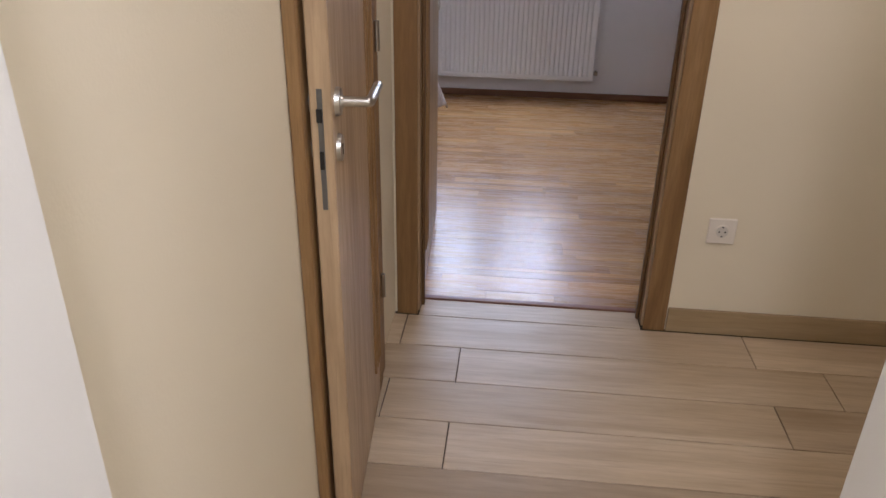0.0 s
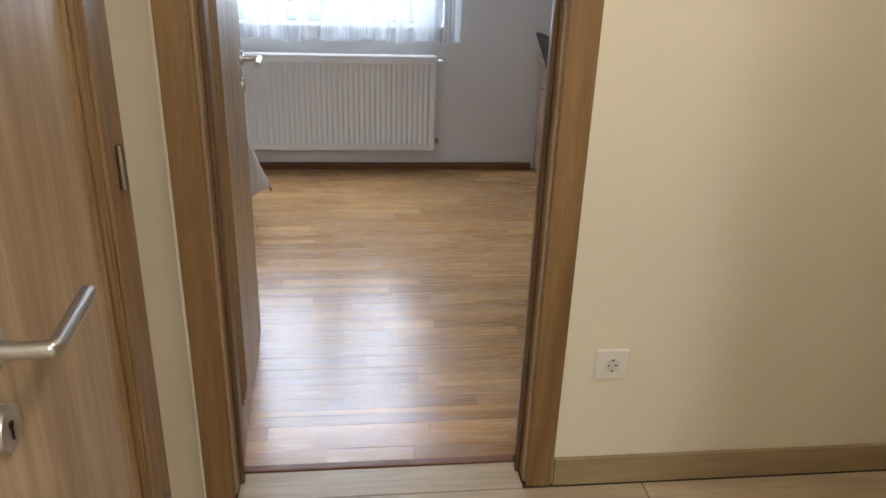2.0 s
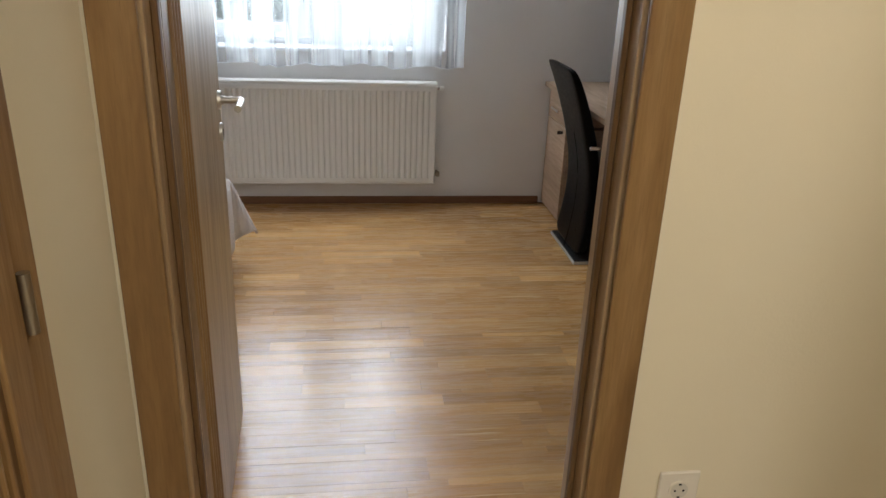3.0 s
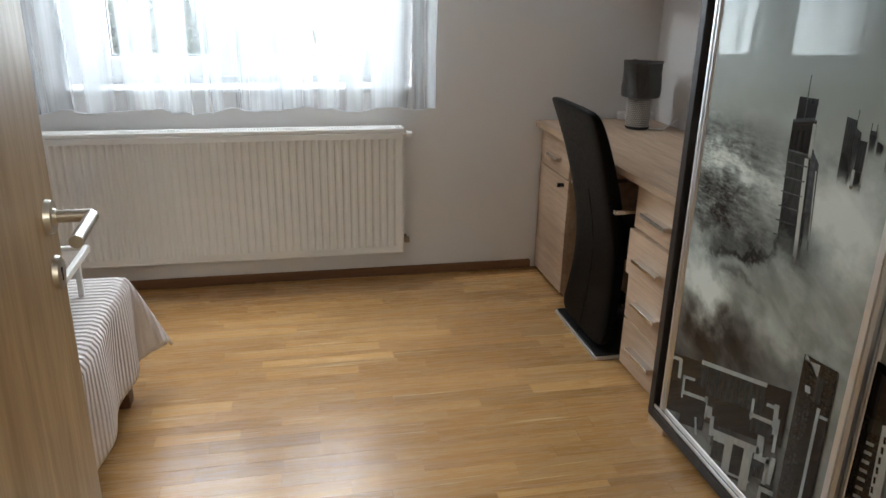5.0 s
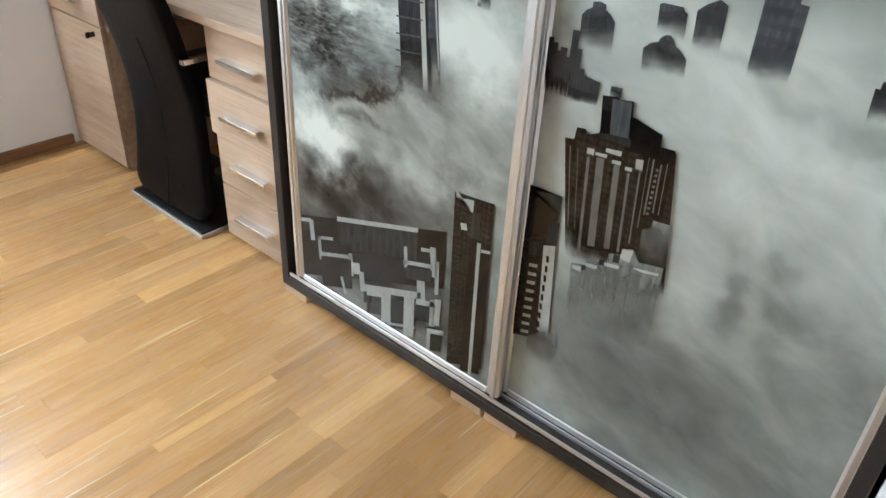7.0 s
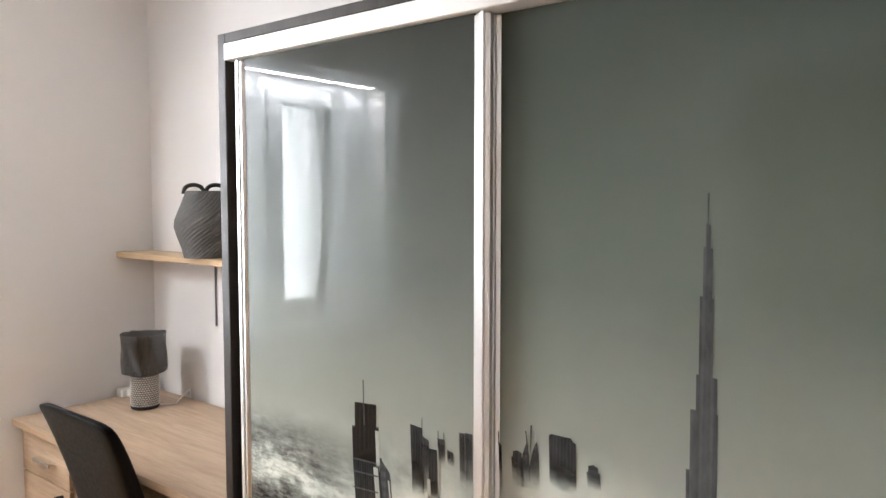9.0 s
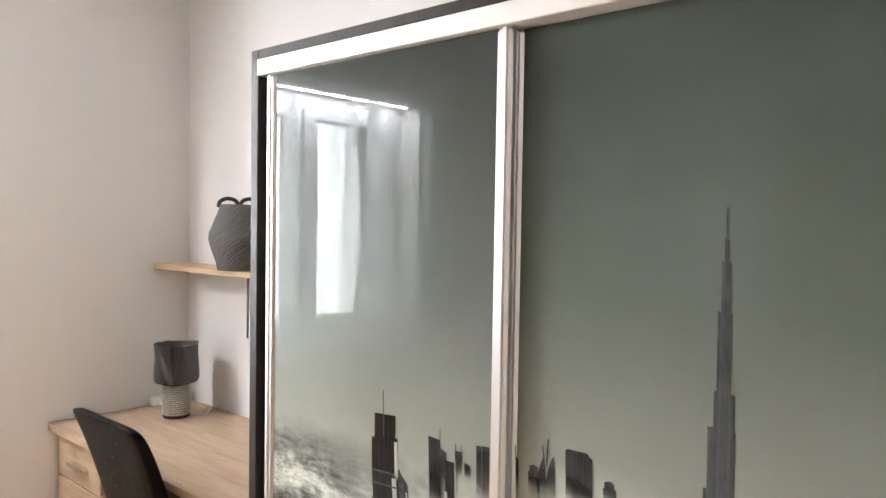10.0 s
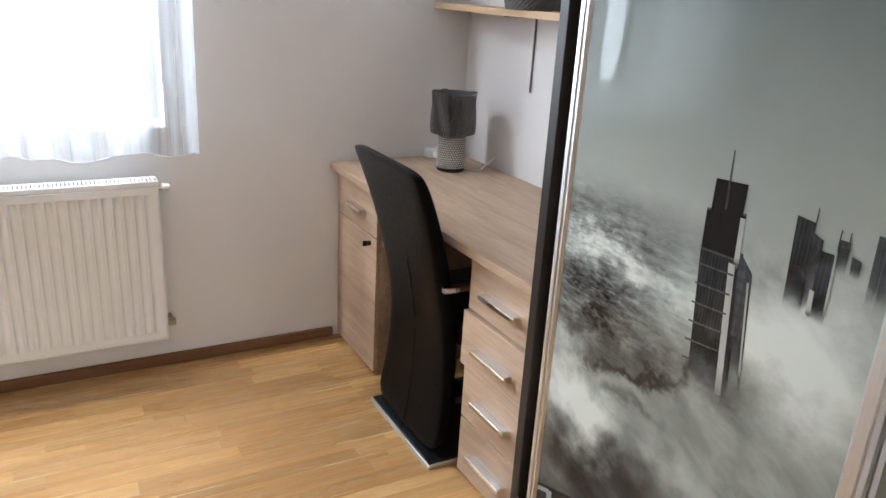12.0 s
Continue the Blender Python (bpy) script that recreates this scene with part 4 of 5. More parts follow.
CLOUD = ((0.775, 0.94, 0.06, 0.10, 0.0, -0.42), (0.50, 1.07, 0.40, 0.07, 0.0, 0.14), (0.45, 1.000, 0.22, 0.040, 0.22, -0.14), (0.30, 0.91, 0.30, 0.09, 0.2, 0.14), (0.37, 0.62, 0.05, 0.07, 0.8, -0.26), (0.27, 0.665, 0.06, 0.04, 0.5, -0.20), (0.165, 0.885, 0.10, 0.032, 0.5, -0.26),
         (0.53, 0.36, 0.30, 0.16, 0.0, -0.26), (0.16, 0.50, 0.20, 0.10, 0.3, -0.16), (0.30, 0.20, 0.5, 0.16, 0.0, -0.22), (0.13, 0.73, 0.12, 0.05, 0.3, 0.06))
fog_left = fog_print("print_land_and_cloud", (0.040, 0.045, 0.041), (0.140, 0.160, 0.146), True, LAND, 0.60)
fog_right = fog_print("print_cloud", (0.047, 0.061, 0.051), (0.130, 0.156, 0.134), False, CLOUD, 0.80)
ink = tower_print("print_ink", (0.018, 0.019, 0.02), (0.055, 0.056, 0.056), 0, 0.5, 900)
ink_far = tower_print("print_ink_far", (0.030, 0.032, 0.034), (0.085, 0.088, 0.088), 0, 1.0, 700)
slate = tower_print("print_slate", (0.045, 0.050, 0.054), (0.115, 0.12, 0.122), 300, 0.55, 420)
slate_solid = tower_print("print_slate_solid", (0.050, 0.056, 0.058), (0.115, 0.12, 0.122), 0, 0, 380)
brown = tower_print("print_brown", (0.010, 0.008, 0.0065), (0.045, 0.037, 0.030), 420, 0, 520)
brown_fade = tower_print("print_brown_fade", (0.010, 0.008, 0.0065), (0.045, 0.037, 0.030), 420, 0.28, 520)
pale = tower_print("print_pale", (0.28, 0.295, 0.275), (0.42, 0.44, 0.405))
pale_fade = tower_print("print_pale_fade", (0.34, 0.35, 0.32), (0.52, 0.53, 0.49), 0, 0.35)
mid_grey = tower_print("print_grey", (0.016, 0.017, 0.016), (0.042, 0.044, 0.041), 0, 0, 260)
pit = tower_print("print_pit", (0.006, 0.005, 0.005), (0.018, 0.016, 0.014))
rib_grey = tower_print("print_rib", (0.11, 0.105, 0.095), (0.20, 0.195, 0.18))
veil = tower_print("print_veiled", (0.16, 0.172, 0.155), (0.30, 0.315, 0.285), 0, 1.25, 300)


class Print:
    """Flat printed shapes on one door; each lies a hair above the one before."""

    def __init__(self, parent, x, grow):
        self.parent, self.x, self.grow, self.lift = parent, x, grow, 0.0006

    def quad(self, name, yl, yr, zt, zb, mat, slant=0.0, lean=0.0, narrow=0.0):
        """slant: how much lower the right end of the top is; lean: how far the foot lies to the right; narrow: taper of the foot."""
        bm = bmesh.new()
        # level lines of the photograph rise to the right below its horizon
        rise_t, rise_b = (max(0.0, 1.12 - v) * 0.40 * (yl - yr) for v in (zt, zb))
        corners = ((yl, zt), (yr, zt - slant + rise_t), (yr - lean + narrow, max(zb + rise_b, 0.1)), (yl - lean - narrow, max(zb, 0.1)))
        g = self.grow
        front = [bm.verts.new((self.x - self.lift, 0.03 + (a - 0.03) * g, 1.40 + (b - 1.40) * g)) for a, b in corners]
        rear = [bm.verts.new((self.x - self.lift + 0.0003, v.co.y, v.co.z)) for v in front]
        bm.faces.new(front)
        bm.faces.new(rear[::-1])
        for i in range(4):
            bm.faces.new((front[i], rear[i], rear[(i + 1) % 4], front[(i + 1) % 4]))
        bmesh.ops.recalc_face_normals(bm, faces=bm.faces)
        self.lift += 0.00008
        return part(name, bm, mat, self.parent)

    def tower(self, yl, yr, zt, zb, mat, profile, lean=0.003):
        """A tower with its own roofline; profile: (part of the width, drop below the top) from left to right."""
        bm = bmesh.new()
        top = [(yl + (yr - yl) * u, zt - drop) for u, drop in profile]
        pts = top + [(yr - lean, zb), (yl - lean, zb)]
        g = self.grow
        front = [bm.verts.new((self.x - self.lift, 0.03 + (a - 0.03) * g, 1.40 + (b - 1.40) * g)) for a, b in pts]
        rear = [bm.verts.new((self.x - self.lift + 0.0003, v.co.y, v.co.z)) for v in front]
        bm.faces.new(front)
        bm.faces.new(rear[::-1])
        for i in range(len(front)):
            j = (i + 1) % len(front)
            bm.faces.new((front[i], rear[i], rear[j], front[j]))
        bmesh.ops.recalc_face_normals(bm, faces=bm.faces)
        self.lift += 0.00008
        return part("printed_tower", bm, mat, self.parent)

    def bars(self, name, rows, mat):
        """Thin printed lines: (yl, yr, zt, zb, lean) each."""
        for yl, yr, zt, zb, lean in rows:
            self.quad(name, yl, yr, zt, zb, mat, 0.0, lean)
            self.lift -= 0.00008
        self.lift += 0.00008


def sliding_door(y0, y1, x, fog, near, far):
    zt = WZT - 0.067
    d = part("sliding_door", boxes((x, x + 0.022, y0, y0 + near, 0.08, zt), (x, x + 0.022, y1 - far, y1, 0.08, zt), bevel=0.006), alu, ward, "satin aluminium door stiles")
    part("stile_lip", boxes((x - 0.003, x, y0 + near * 0.25, y0 + near * 0.55, 0.082, zt), (x - 0.003, x, y1 - far * 0.6, y1 - far * 0.3, 0.082, zt), bevel=0.001), alu, d)
    part("bottom_rail", boxes((x + 0.002, x + 0.02, y0 + near, y1 - far, 0.08, 0.098), bevel=0.002), alu, d)
    p = part("printed_panel", boxes((x + 0.006, x + 0.014, y0 + near, y1 - far, 0.098, zt)), fog, d, "glossy panel with a city in the clouds")
    return p


left_panel = sliding_door(0.784, 1.545, 1.460, fog_left, 0.036, 0.036)
right_panel = sliding_door(0.042, 0.806, 1.492, fog_right, 0.036, 0.024)

# left door: tall tower with a mast
P = Print(left_panel, 1.466, 1.0)
P.quad("printed_tower", 1.147, 1.060, 1.030, 0.775, ink, -0.010, 0.022)
P.quad("printed_tower", 1.066, 1.036, 1.045, 0.800, slate, 0.03, 0.022)
P.quad("printed_tower", 1.148, 1.068, 1.098, 1.024, slate_solid, -0.010, 0.002)
P.quad("printed_tower", 1.147, 1.069, 1.094, 1.028, pit, -0.010, 0.002)
P.quad("printed_tower", 1.139, 1.075, 1.151, 1.092, pit, -0.004, 0.0)
P.bars("printed_mast", [(1.1145, 1.1115, 1.203, 1.115, 0.002), (1.112, 1.108, 1.145, 1.105, 0.0)], slate_solid)
P.bars("printed_line", [(1.078, 1.068, 1.10, 1.01, 0.004), (1.084, 1.071, 1.020, 0.745, 0.026), (1.042, 1.038, 1.000, 0.800, 0.024)], pale_fade)
P.bars("printed_line", [(1.145, 1.070, 1.0 - i * 0.036, 0.9965 - i * 0.036, 0.0) for i in range(6)], slate_solid)
# towers further off
P.quad("printed_tower", 0.979, 0.947, 1.133, 0.985, ink, 0.003, 0.006)
P.quad("printed_tower", 0.949, 0.930, 1.116, 0.985, ink_far, 0.008, 0.004)
P.quad("printed_tower", 0.932, 0.908, 1.093, 0.980, ink, 0.0, 0.004)
P.bars("printed_line", [(0.908, 0.904, 1.10, 0.982, 0.003), (0.934, 0.926, 1.03, 0.985, 0.002)], pale_fade)
P.bars("printed_mast", [(0.948, 0.9465, 1.152, 1.115, 0.0), (0.9065, 0.905, 1.132, 1.10, 0.0), (0.892, 0.8905, 1.132, 1.10, 0.0)], ink_far)
P.quad("printed_tower", 0.907, 0.889, 1.118, 1.065, ink_far, 0.0, 0.002)
P.quad("printed_tower", 0.883, 0.868, 1.100, 1.068, ink_far, 0.004, 0.002)
P.quad("printed_tower", 0.853, 0.840, 1.140, 1.035, ink_far, 0.0, 0.002)
P.quad("printed_tower", 0.839, 0.822, 1.142, 1.030, ink_far, 0.0, 0.002)
# courtyard blocks at the bottom
P.quad("printed_block", 1.505, 0.975, 0.300, 0.098, pit)
P.quad("printed_block", 1.350, 1.063, 0.350, 0.255, mid_grey)
P.quad("printed_roof_edge", 1.352, 1.062, 0.358, 0.344, pale)
P.quad("printed_pit", 1.225, 1.035, 0.300, 0.235, pit)
P.bars("printed_roof_edge", [(1.505, 1.462, 0.292, 0.280, 0.0), (1.470, 1.452, 0.300, 0.235, 0.004), (1.436, 1.372, 0.262, 0.252, 0.0), (1.436, 1.424, 0.262, 0.185, 0.004), (1.424, 1.298, 0.215, 0.202, 0.0), (1.310, 1.296, 0.262, 0.19, 0.004)], pale)
P.quad("printed_block", 1.424, 1.300, 0.200, 0.10, pit)
P.quad("printed_pit", 1.415, 1.312, 0.250, 0.218, pit)
P.bars("printed_roof_edge", [(1.294, 1.268, 0.240, 0.205, 0.004), (1.270, 1.252, 0.222, 0.160, 0.006), (1.252, 1.045, 0.190, 0.168, 0.0), (1.062, 1.036, 0.310, 0.240, 0.006)], pale)
P.quad("printed_block", 1.252, 1.045, 0.166, 0.130, mid_grey)
P.bars("printed_roof_edge", [(1.107, 1.010, 0.336, 0.324, 0.0), (1.107, 1.096, 0.376, 0.315, 0.003), (1.022, 1.004, 0.412, 0.330, 0.008), (1.050, 1.014, 0.398, 0.388, 0.0), (1.004, 0.992, 0.380, 0.285, 0.003)], pale)
P.quad("printed_block", 1.098, 1.012, 0.322, 0.285, mid_grey)
P.quad("printed_block", 1.240, 0.985, 0.170, 0.098, mid_grey)
P.bars("printed_roof_edge", [(1.240, 1.180, 0.180, 0.160, 0.0), (1.184, 1.150, 0.204, 0.10, 0.0), (1.102, 1.066, 0.228, 0.10, 0.0), (1.060, 1.000, 0.240, 0.224, 0.0), (1.014, 0.998, 0.262, 0.18, 0.0), (0.999, 0.978, 0.272, 0.19, -0.004)], pale)
P.quad("printed_pit", 1.148, 1.104, 0.196, 0.10, pit)
P.quad("printed_pit", 1.020, 0.975, 0.175, 0.10, pit)
P.bars("printed_roof_edge", [(1.345, 1.335, 0.170, 0.118, 0.014), (1.020, 0.965, 0.170, 0.155, 0.0), (1.020, 1.008, 0.160, 0.10, 0.0), (1.16, 1.06, 0.112, 0.104, 0.0)], pale)
# slab tower beside the stile
P.quad("printed_tower", 0.956, 0.848, 0.586, 0.100, brown, 0.012, 0.006)
P.quad("printed_tower", 0.905, 0.848, 0.470, 0.100, pit, 0.0, 0.0)
P.quad("printed_roof", 0.952, 0.902, 0.592, 0.574, pale, 0.050, 0.0)
P.quad("printed_tower", 0.904, 0.880, 0.556, 0.490, mid_grey, 0.0, 0.0)
P.bars("printed_line", [(0.935, 0.918, 0.516, 0.500, 0.004), (0.884, 0.874, 0.486, 0.102, 0.004), (0.872, 0.846, 0.474, 0.466, 0.0)], pale)
P.bars("printed_window", [(0.942 - (i % 2) * 0.02, 0.930 - (i % 2) * 0.02, 0.455 - i * 0.020, 0.449 - i * 0.020, 0.0) for i in range(17)], mid_grey)

# right door
Q = Print(right_panel, 1.498, 1.0276)
# tallest tower, stepping inwards to its needle
for yl, yr, zt, zb in ((0.414, 0.352, 1.110, 0.990), (0.413, 0.372, 1.165, 1.06), (0.408, 0.366, 1.26, 1.10), (0.400, 0.368, 1.315, 1.16), (0.397, 0.376, 1.435, 1.26), (0.393, 0.379, 1.51, 1.40), (0.390, 0.383, 1.545, 1.48)):
    Q.quad("printed_tower", yl, yr, zt, zb, slate if zt < 1.17 else slate_solid, 0.003, 0.001)
Q.quad("printed_spire", 0.3885, 0.3855, 1.590, 1.54, slate_solid, 0.0, 0.0, 0.001)
# skyline, each with its own roofline
SAIL = ((0.0, 0.05), (0.25, 0.025), (0.6, 0.006), (0.8, 0.0), (1.0, 0.03))
STEP = ((0.0, 0.014), (0.12, 0.014), (0.13, 0.003), (0.5, 0.0), (0.86, 0.003), (0.87, 0.012), (1.0, 0.012))
DOME = ((0.0, 0.018), (0.14, 0.007), (0.34, 0.001), (0.6, 0.0), (0.82, 0.006), (1.0, 0.018))
RAMP = ((0.0, 0.022), (0.3, 0.010), (0.7, 0.0), (1.0, 0.006))
CAP = ((0.0, 0.003), (0.1, 0.0), (0.82, 0.0), (0.9, 0.006), (1.0, 0.008))
for yl, yr, zt, zb, m_, prof_ in ((0.775, 0.757, 1.135, 1.045, ink_far, RAMP), (0.735, 0.710, 1.128, 1.062, ink_far, STEP), (0.716, 0.697, 1.148, 1.064, ink_far, SAIL), (0.697, 0.677, 1.152, 1.064, ink_far, SAIL), (0.657, 0.604, 1.172, 1.075, ink, CAP),
                                  (0.583, 0.558, 1.135, 1.092, ink_far, STEP), (0.706, 0.642, 1.040, 0.965, ink_far, DOME), (0.692, 0.658, 1.050, 1.0, ink_far, STEP), (0.570, 0.522, 1.070, 1.022, ink_far, CAP), (0.508, 0.463, 1.092, 1.010, ink_far, RAMP),
                                  (0.584, 0.508, 1.012, 0.958, ink_far, DOME), (0.562, 0.528, 1.024, 0.985, ink_far, DOME), (0.238, 0.188, 1.036, 0.962, ink_far, STEP), (0.178, 0.143, 1.008, 0.972, ink_far, DOME), (0.120, 0.080, 0.965, 0.855, ink_far, RAMP)):
    Q.tower(yl, yr, zt, zb, m_, prof_)
Q.bars("printed_mast", [(0.705, 0.703, 1.168, 1.12, 0.006), (0.694, 0.691, 1.180, 1.12, -0.002), (0.764, 0.762, 1.155, 1.12, 0.0)], ink_far)
# dark blocks beside the stile
rr = random.Random(5)
for i in range(9):
    yl = 0.778 - i * 0.010
    Q.quad("printed_block", yl, yl - 0.014, 1.02 - rr.uniform(0, 0.06) - i * 0.004, 0.87, ink, 0.0, 0.0)
Q.quad("printed_block", 0.712, 0.650, 0.925, 0.870, ink, 0.012, 0.0)
Q.quad("printed_block", 0.628, 0.606, 0.918, 0.893, ink_far, 0.0, 0.0)
# ribbed tower: stepped crown, a dark mast block, light piers, and a lower wing lost in the cloud
R = Print(right_panel, 1.498 - Q.lift, 1.0)
R.tower(0.721, 0.500, 0.868, 0.530, brown_fade, ((0.0, 0.086), (0.09, 0.083), (0.10, 0.058), (0.19, 0.056), (0.20, 0.066), (0.36, 0.050), (0.58, 0.006), (0.61, 0.006), (0.85, 0.020), (0.86, 0.042), (0.97, 0.040), (1.0, 0.046)), 0.040)
R.tower(0.600, 0.532, 0.862, 0.640, pit, ((0.0, 0.0), (1.0, 0.014)), 0.010)
R.tower(0.528, 0.503, 0.828, 0.690, pit, ((0.0, 0.004), (1.0, 0.0)), 0.006)
R.tower(0.688, 0.560, 0.806, 0.560, brown_fade, ((0.0, 0.030), (0.24, 0.022), (0.25, 0.008), (0.55, 0.0), (0.56, 0.012), (1.0, 0.004)), 0.016)
R.tower(0.657, 0.595, 0.890, 0.812, pit, ((0.0, 0.006), (0.5, 0.0), (0.52, 0.004), (1.0, 0.0)), 0.007)
R.tower(0.637, 0.599, 0.884, 0.816, slate_solid, ((0.0, 0.0), (1.0, -0.003)), 0.007)
R.tower(0.652, 0.588, 0.822, 0.806, mid_grey, ((0.0, 0.006), (1.0, 0.0)), 0.001)
R.bars("printed_pier", [(0.668, 0.662, 0.760, 0.548, 0.013), (0.648, 0.632, 0.766, 0.578, 0.012), (0.611, 0.599, 0.764, 0.588, 0.011), (0.582, 0.577, 0.758, 0.592, 0.010), (0.560, 0.557, 0.770, 0.620, 0.008)], rib_grey)
R.bars("printed_line", [(0.708, 0.706, 0.770, 0.600, 0.022), (0.690, 0.689, 0.770, 0.600, 0.020), (0.539, 0.536, 0.800, 0.690, 0.004), (0.5235, 0.5205, 0.795, 0.700, 0.004), (0.512, 0.5105, 0.800, 0.700, 0.004), (0.547, 0.546, 0.800, 0.660, 0.006)], rib_grey)
R.bars("printed_window", [(0.530, 0.525, 0.785 - i * 0.011, 0.780 - i * 0.011, 0.0) for i in range(9)], rib_grey)
R.bars("printed_window", [(0.622, 0.615, 0.752 - i * 0.011, 0.748 - i * 0.011, 0.0) for i in range(15)], mid_grey)
R.bars("printed_cornice", [(0.670, 0.655, 0.778, 0.764, 0.0), (0.652, 0.628, 0.775, 0.768, 0.0), (0.632, 0.600, 0.790, 0.780, 0.0), (0.616, 0.598, 0.772, 0.764, 0.0), (0.570, 0.556, 0.790, 0.766, 0.002), (0.588, 0.574, 0.768, 0.760, 0.0)], pale_fade)
R.tower(0.664, 0.474, 0.612, 0.372, veil, ((0.0, 0.088), (0.16, 0.080), (0.17, 0.066), (0.40, 0.052), (0.41, 0.030), (0.58, 0.020), (0.60, 0.004), (0.66, 0.0), (0.74, 0.022), (1.0, 0.012)), 0.006)
R.tower(0.530, 0.478, 0.690, 0.585, veil, ((0.0, 0.030), (0.3, 0.020), (0.32, 0.004), (1.0, 0.0)), 0.002)
R.bars("printed_roof", [(0.660, 0.640, 0.520, 0.508, 0.0), (0.632, 0.606, 0.538, 0.528, 0.0), (0.600, 0.560, 0.556, 0.548, 0.0), (0.560, 0.538, 0.604, 0.572, -0.004), (0.532, 0.480, 0.574, 0.568, 0.0)], pale_fade)
R.bars("printed_pit", [(0.640, 0.630, 0.530, 0.518, 0.0), (0.604, 0.592, 0.560, 0.548, 0.0), (0.576, 0.562, 0.585, 0.566, 0.0)], mid_grey)
R.bars("printed_line", [(0.658 - i * 0.024, 0.654 - i * 0.024, 0.495 + i * 0.011, 0.385 + i * 0.011, 0.004) for i in range(8)], veil)
# striped tower at the bottom by the stile
Q.quad("printed_tower", 0.775, 0.688, 0.600, 0.300, brown, 0.01, 0.012)
Q.quad("printed_roof", 0.772, 0.692, 0.668, 0.560, pit, 0.035, 0.0)
Q.quad("printed_roof", 0.768, 0.690, 0.676, 0.664, mid_grey, 0.050, 0.0)
Q.quad("printed_tower", 0.710, 0.688, 0.622, 0.560, mid_grey, 0.006, 0.0)
Q.quad("printed_tower", 0.716, 0.688, 0.556, 0.295, pale_fade, -0.004, 0.016)
Q.quad("printed_roof", 0.750, 0.716, 0.552, 0.520, mid_grey, -0.004, 0.0)
Q.bars("printed_window", [(0.706, 0.700, 0.535 - i * 0.024, 0.520 - i * 0.024, 0.002) for i in range(9)], pit)
Q.bars("printed_window", [(0.744, 0.724, 0.500 - i * 0.022, 0.492 - i * 0.022, 0.0) for i in range(9)], pale)
Q.quad("printed_tower", 0.725, 0.655, 0.320, 0.250, veil, -0.02, 0.0)
# ---- outside ----
tagged(part("ground", boxes((-80, 80, 3.34, 140, -3.2, -3.0)), plain("lawn", (0.10, 0.13, 0.05), 0.9, 0, 0.2, 0.4, 3.0)), "green lawn outside the window", "ground", kind="structure")
house = thing("house", (1, 22, -3.0), "pale plastered house across the yard", "house")
part("wall", boxes((-9, 16, 20, 27, -3.0, 3.2)), plaster("facade", (0.74, 0.71, 0.66)), house, "cream plastered facade")
bm = bmesh.new()
rv = [bm.verts.new(v) for v in ((-9.6, 19.4, 3.2), (16.6, 19.4, 3.2), (16.6, 27.6, 3.2), (-9.6, 27.6, 3.2), (-9.6, 23.5, 5.6), (16.6, 23.5, 5.6))]
for f in ((0, 1, 5, 4), (2, 3, 4, 5), (0, 4, 3), (1, 2, 5), (3, 2, 1, 0)):
    bm.faces.new([rv[i] for i in f])
part("roof", bm, plain("roof_tiles", (0.30, 0.12, 0.07), 0.8, 0, 0.2, 0.3, 2.0), house, "red tiled roof")
pane_mat = plain("far_pane", (0.06, 0.08, 0.10), 0.08, 0, 0.5, 0.1, 1, 0)
for row_z in (-1.9, 0.9):
    for i in range(7):
        wx = -7.4 + i * 3.4
        w = part("window", boxes((wx - 0.07, wx, 19.94, 20.0, row_z, row_z + 1.5), (wx + 1.3, wx + 1.37, 19.94, 20.0, row_z, row_z + 1.5), (wx, wx + 1.3, 19.94, 20.0, row_z + 1.43, row_z + 1.5), (wx - 0.12, wx + 1.42, 19.86, 20.0, row_z - 0.08, row_z)), pvc, house)
        part("pane", boxes((wx, wx + 0.63, 19.965, 19.985, row_z, row_z + 1.43), (wx + 0.67, wx + 1.3, 19.965, 19.985, row_z, row_z + 1.43)), pane_mat, w)

bark = wood("bark", (0.06, 0.045, 0.03), (0.10, 0.075, 0.05), (0.14, 0.11, 0.08), "z", 0.3, 0.9)
kl = Mat("leaf_green", 0.5, spec=0.3)
rl = kl.n("NewGeometry").outputs["Random Per Island"]
kl.base(kl.ramp(rl, (0.0, (0.030, 0.050, 0.020)), (0.5, (0.055, 0.085, 0.035)), (1.0, (0.10, 0.13, 0.06))))
kl.b.inputs["Transmission Weight"].default_value = 0.0
leaf_mat = kl.m


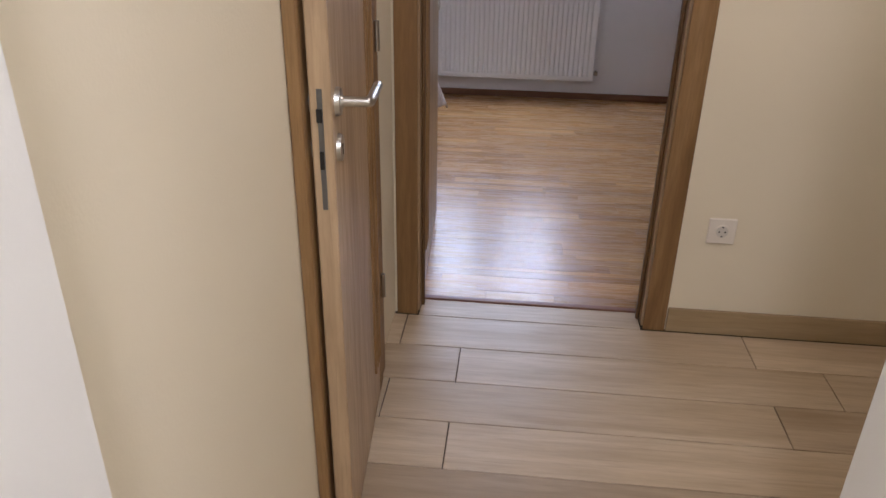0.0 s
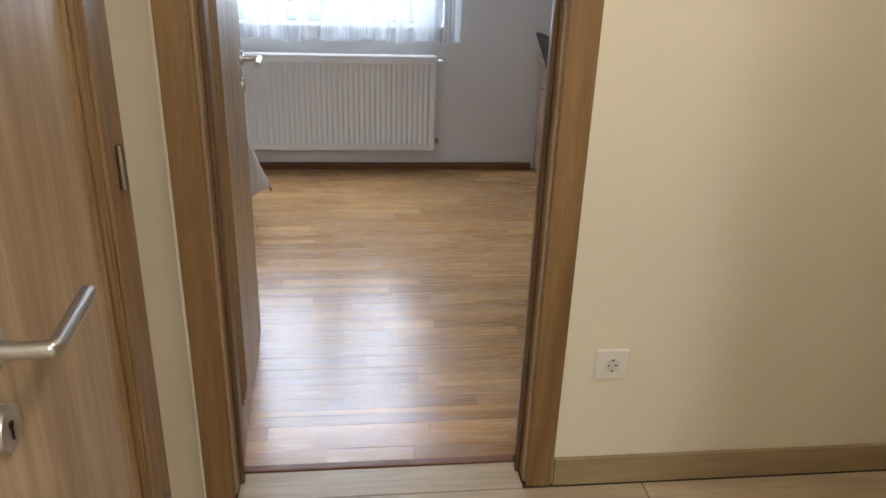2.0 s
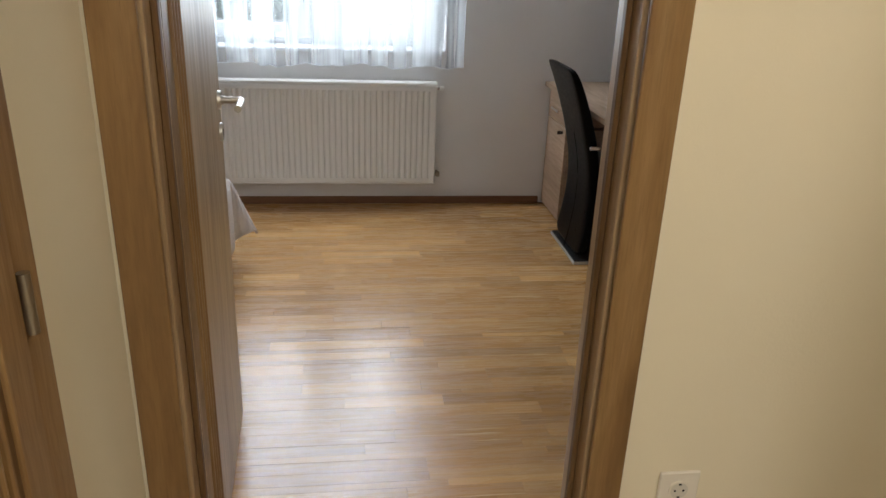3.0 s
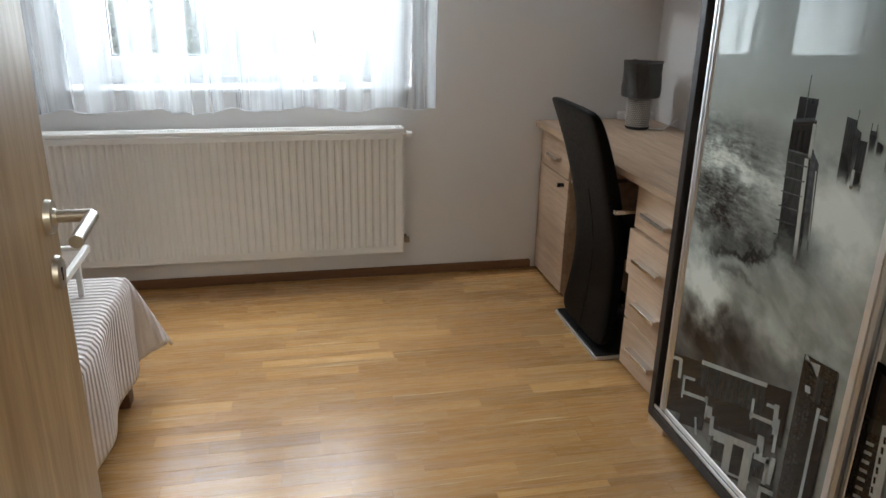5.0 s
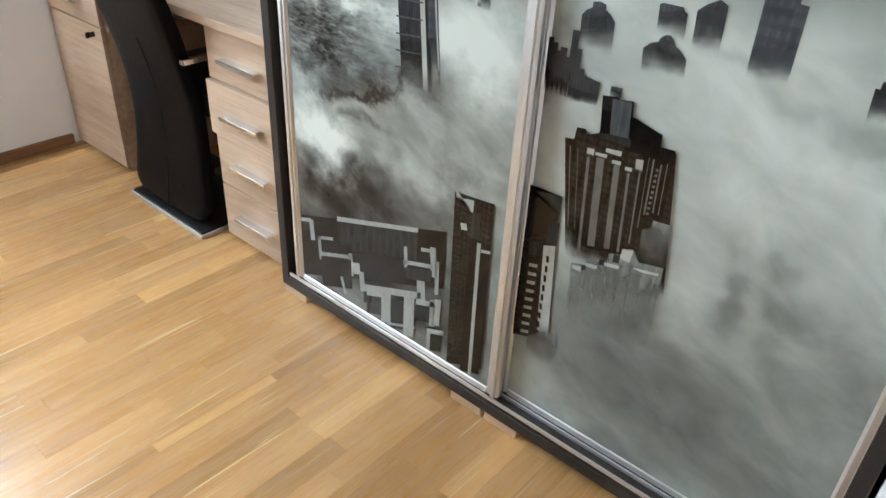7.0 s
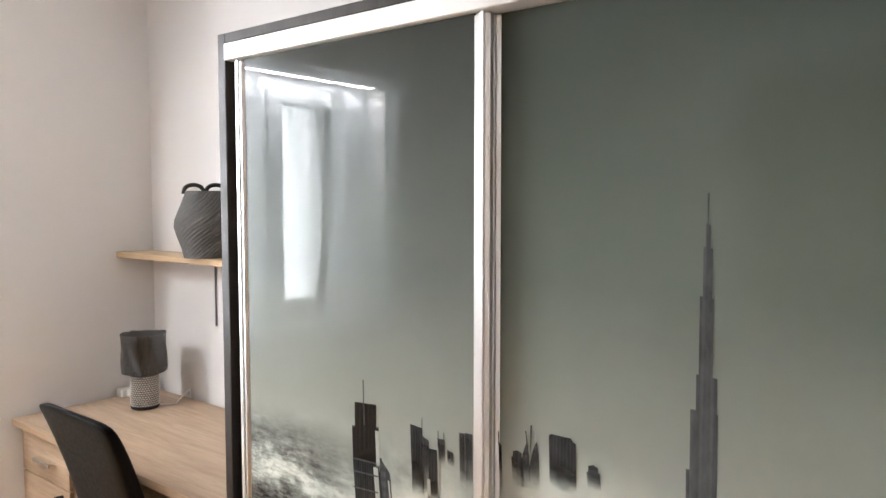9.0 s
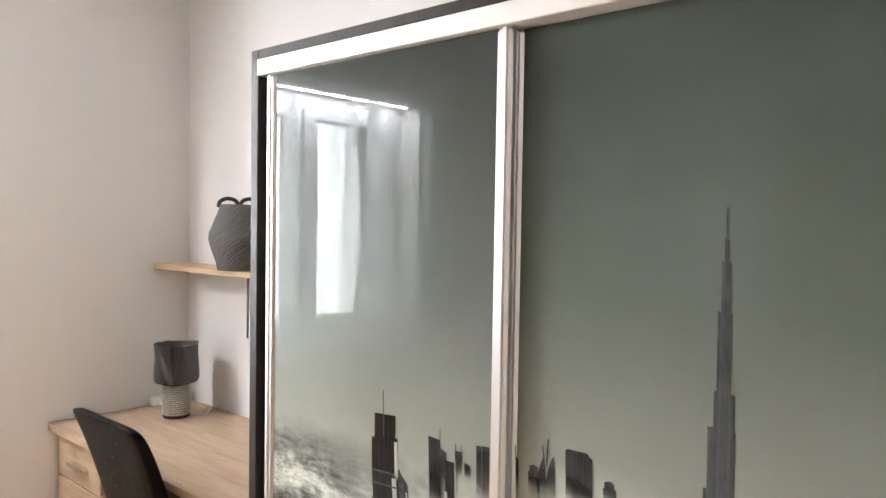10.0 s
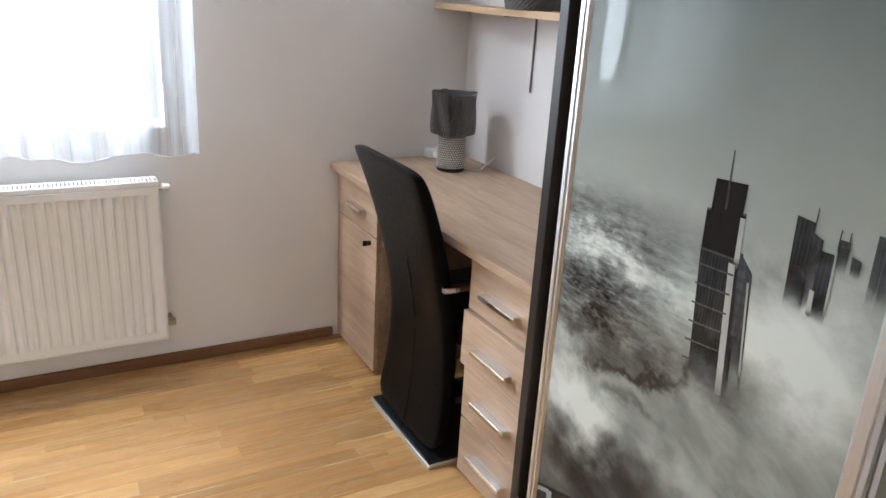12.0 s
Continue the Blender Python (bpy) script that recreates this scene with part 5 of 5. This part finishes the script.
def tree(at, height, spread, seed):
    """A tapered trunk with forking limbs and a ragged crown of single leaves."""
    r = random.Random(seed)
    t = thing("tree", at, "leafy green broadleaf tree in the yard", "tree", "trees in the yard")
    bm = bmesh.new()
    top = Vector(at) + Vector((r.uniform(-0.3, 0.3), r.uniform(-0.3, 0.3), height * 0.72))
    tube(bm, at, Vector(at).lerp(top, 0.5), 0.20, 0.14, 12)
    tube(bm, Vector(at).lerp(top, 0.5), top, 0.14, 0.05, 10)
    tips = []
    for i in range(15):
        base = Vector(at).lerp(top, r.uniform(0.28, 0.95))
        a = r.uniform(0, 6.28)
        end = base + Vector((math.cos(a), math.sin(a), r.uniform(0.15, 0.75))) * spread * r.uniform(0.45, 0.95)
        tube(bm, base, end, 0.055, 0.02, 7)
        tips.append(end)
        for _ in range(3):
            e2 = end + Vector((r.gauss(0, 1), r.gauss(0, 1), r.gauss(0.2, 0.8))) * spread * 0.28
            tube(bm, base.lerp(end, r.uniform(0.5, 1)), e2, 0.022, 0.008, 5)
            tips.append(e2)
    part("trunk", bm, bark, t, smooth=True)
    verts, faces = [], []
    for tip in tips:
        for _ in range(120):
            c = tip + Vector((r.gauss(0, 1), r.gauss(0, 1), r.gauss(0, 0.8))) * spread * 0.19
            q = Euler((r.uniform(0, 6.3), r.uniform(0, 6.3), r.uniform(0, 6.3))).to_matrix() * r.uniform(0.08, 0.15)
            n0 = len(verts)
            verts += [c + q @ Vector(v) for v in ((-1, 0, 0), (0, -0.45, 0.1), (1.1, 0, 0), (0, 0.45, 0.1))]
            faces.append((n0, n0 + 1, n0 + 2, n0 + 3))
    me = bpy.data.meshes.new("crown")
    me.from_pydata(verts, [], faces)
    me.materials.append(leaf_mat)
    cr = new("crown", me)
    cr.parent = t
    cr.matrix_parent_inverse = t.matrix_basis.inverted()
    tagged(cr, "green leaves with gaps", kind="stuff")


for tx, ty, th, ts, sd in ((-7.2, 12.0, 8.2, 2.5, 3), (-10.5, 13.5, 9.0, 2.8, 8), (-4.6, 14.5, 8.6, 2.6, 12), (-13.5, 15.5, 9.6, 3.0, 17), (-8.8, 16.5, 9.8, 3.0, 23), (-4.2, 8.6, 7.4, 2.2, 31), (-6.4, 9.6, 7.8, 2.3, 37), (-9.0, 10.8, 8.4, 2.5, 41), (-2.4, 10.4, 7.2, 2.1, 43)):
    tree((tx, ty, -3.0), th, ts, sd)

# ---- floors, piece by piece ----
bm = bmesh.new()
box(bm, 0, 1, 0, 1, -0.012, 0.0)
strip_mesh = bpy.data.meshes.new("strip")
bm.to_mesh(strip_mesh)
bm.free()
strip_mesh.materials.append(parquet)
rest = bmesh.new()
rp = random.Random(21)
near_n = 0
y = 0.015
while y < YF - 0.001:
    y2 = min(y + rp.choice((0.0665, 0.0665, 0.0665, 0.052, 0.030)), YF)
    x = XL - rp.uniform(0, 0.4)
    while x < XR:
        L = rp.choice((0.26, 0.34, 0.42, 0.50, 0.60, 0.68))
        a, b = max(x, XL), min(x + L, XR)
        if b - a > 0.01:
            g = 0.0002
            if -0.45 < a < 1.45 and near_n < 300:
                s = new("strip", strip_mesh)
                s.parent = bed_floor
                s.matrix_basis = Matrix.Translation((a + g, y + g, rp.uniform(-0.0002, 0.0002))) @ Matrix.Diagonal((b - a - 2 * g, y2 - y - 2 * g, 1, 1))
                near_n += 1
            else:
                vs = [rest.verts.new((px, py, pz)) for pz in (-0.012, rp.uniform(-0.0002, 0.0002)) for px, py in ((a + g, y + g), (b - g, y + g), (b - g, y2 - g), (a + g, y2 - g))]
                rest.faces.new(vs[4:])
                for k0 in range(4):
                    rest.faces.new((vs[k0], vs[(k0 + 1) % 4], vs[4 + (k0 + 1) % 4], vs[4 + k0]))
        x += L
    y = y2
tagged(part("strips", rest, parquet_far, bed_floor), kind="stuff")

pitch, tlen, gap = 0.1935, 1.176, 0.0016
tile_cache = {}


def tile(a, b, y0, y1):
    key = (round(b - a, 3), round(y1 - y0, 3))
    if key not in tile_cache:
        bm = bmesh.new()
        box(bm, 0, key[0], 0, key[1], -0.006, 0.0, bevel=0.0012)
        me = bpy.data.meshes.new("tile")
        bm.to_mesh(me)
        bm.free()
        me.materials.append(tile_wood)
        tile_cache[key] = me
    t = new("tile", tile_cache[key])
    t.parent = hall_floor
    t.matrix_basis = Matrix.Translation((a, y0, 0))


edges = [-0.013] + [-0.129 - pitch * i for i in range(21)]
for row, (yt, yb) in enumerate(zip(edges, edges[1:])):
    yb = max(yb, -4.0)
    off = (-0.2, 1.137, 0.169)[0 if row == 0 else 1 + (row + 1) % 2]
    x = off - tlen * 3
    while x < 3.0:
        lo, hi = (-0.028, 0.858) if yt < -1.96 else (-0.102, 3.0 if yt > -1.4 else 0.858)
        if row == 0:
            lo, hi = 0.0, 0.79
        a, b = max(x + gap, lo), min(x + tlen - gap, hi)
        if b - a > 0.02:
            tile(a, b, yb + gap, yt - gap)
        x += tlen
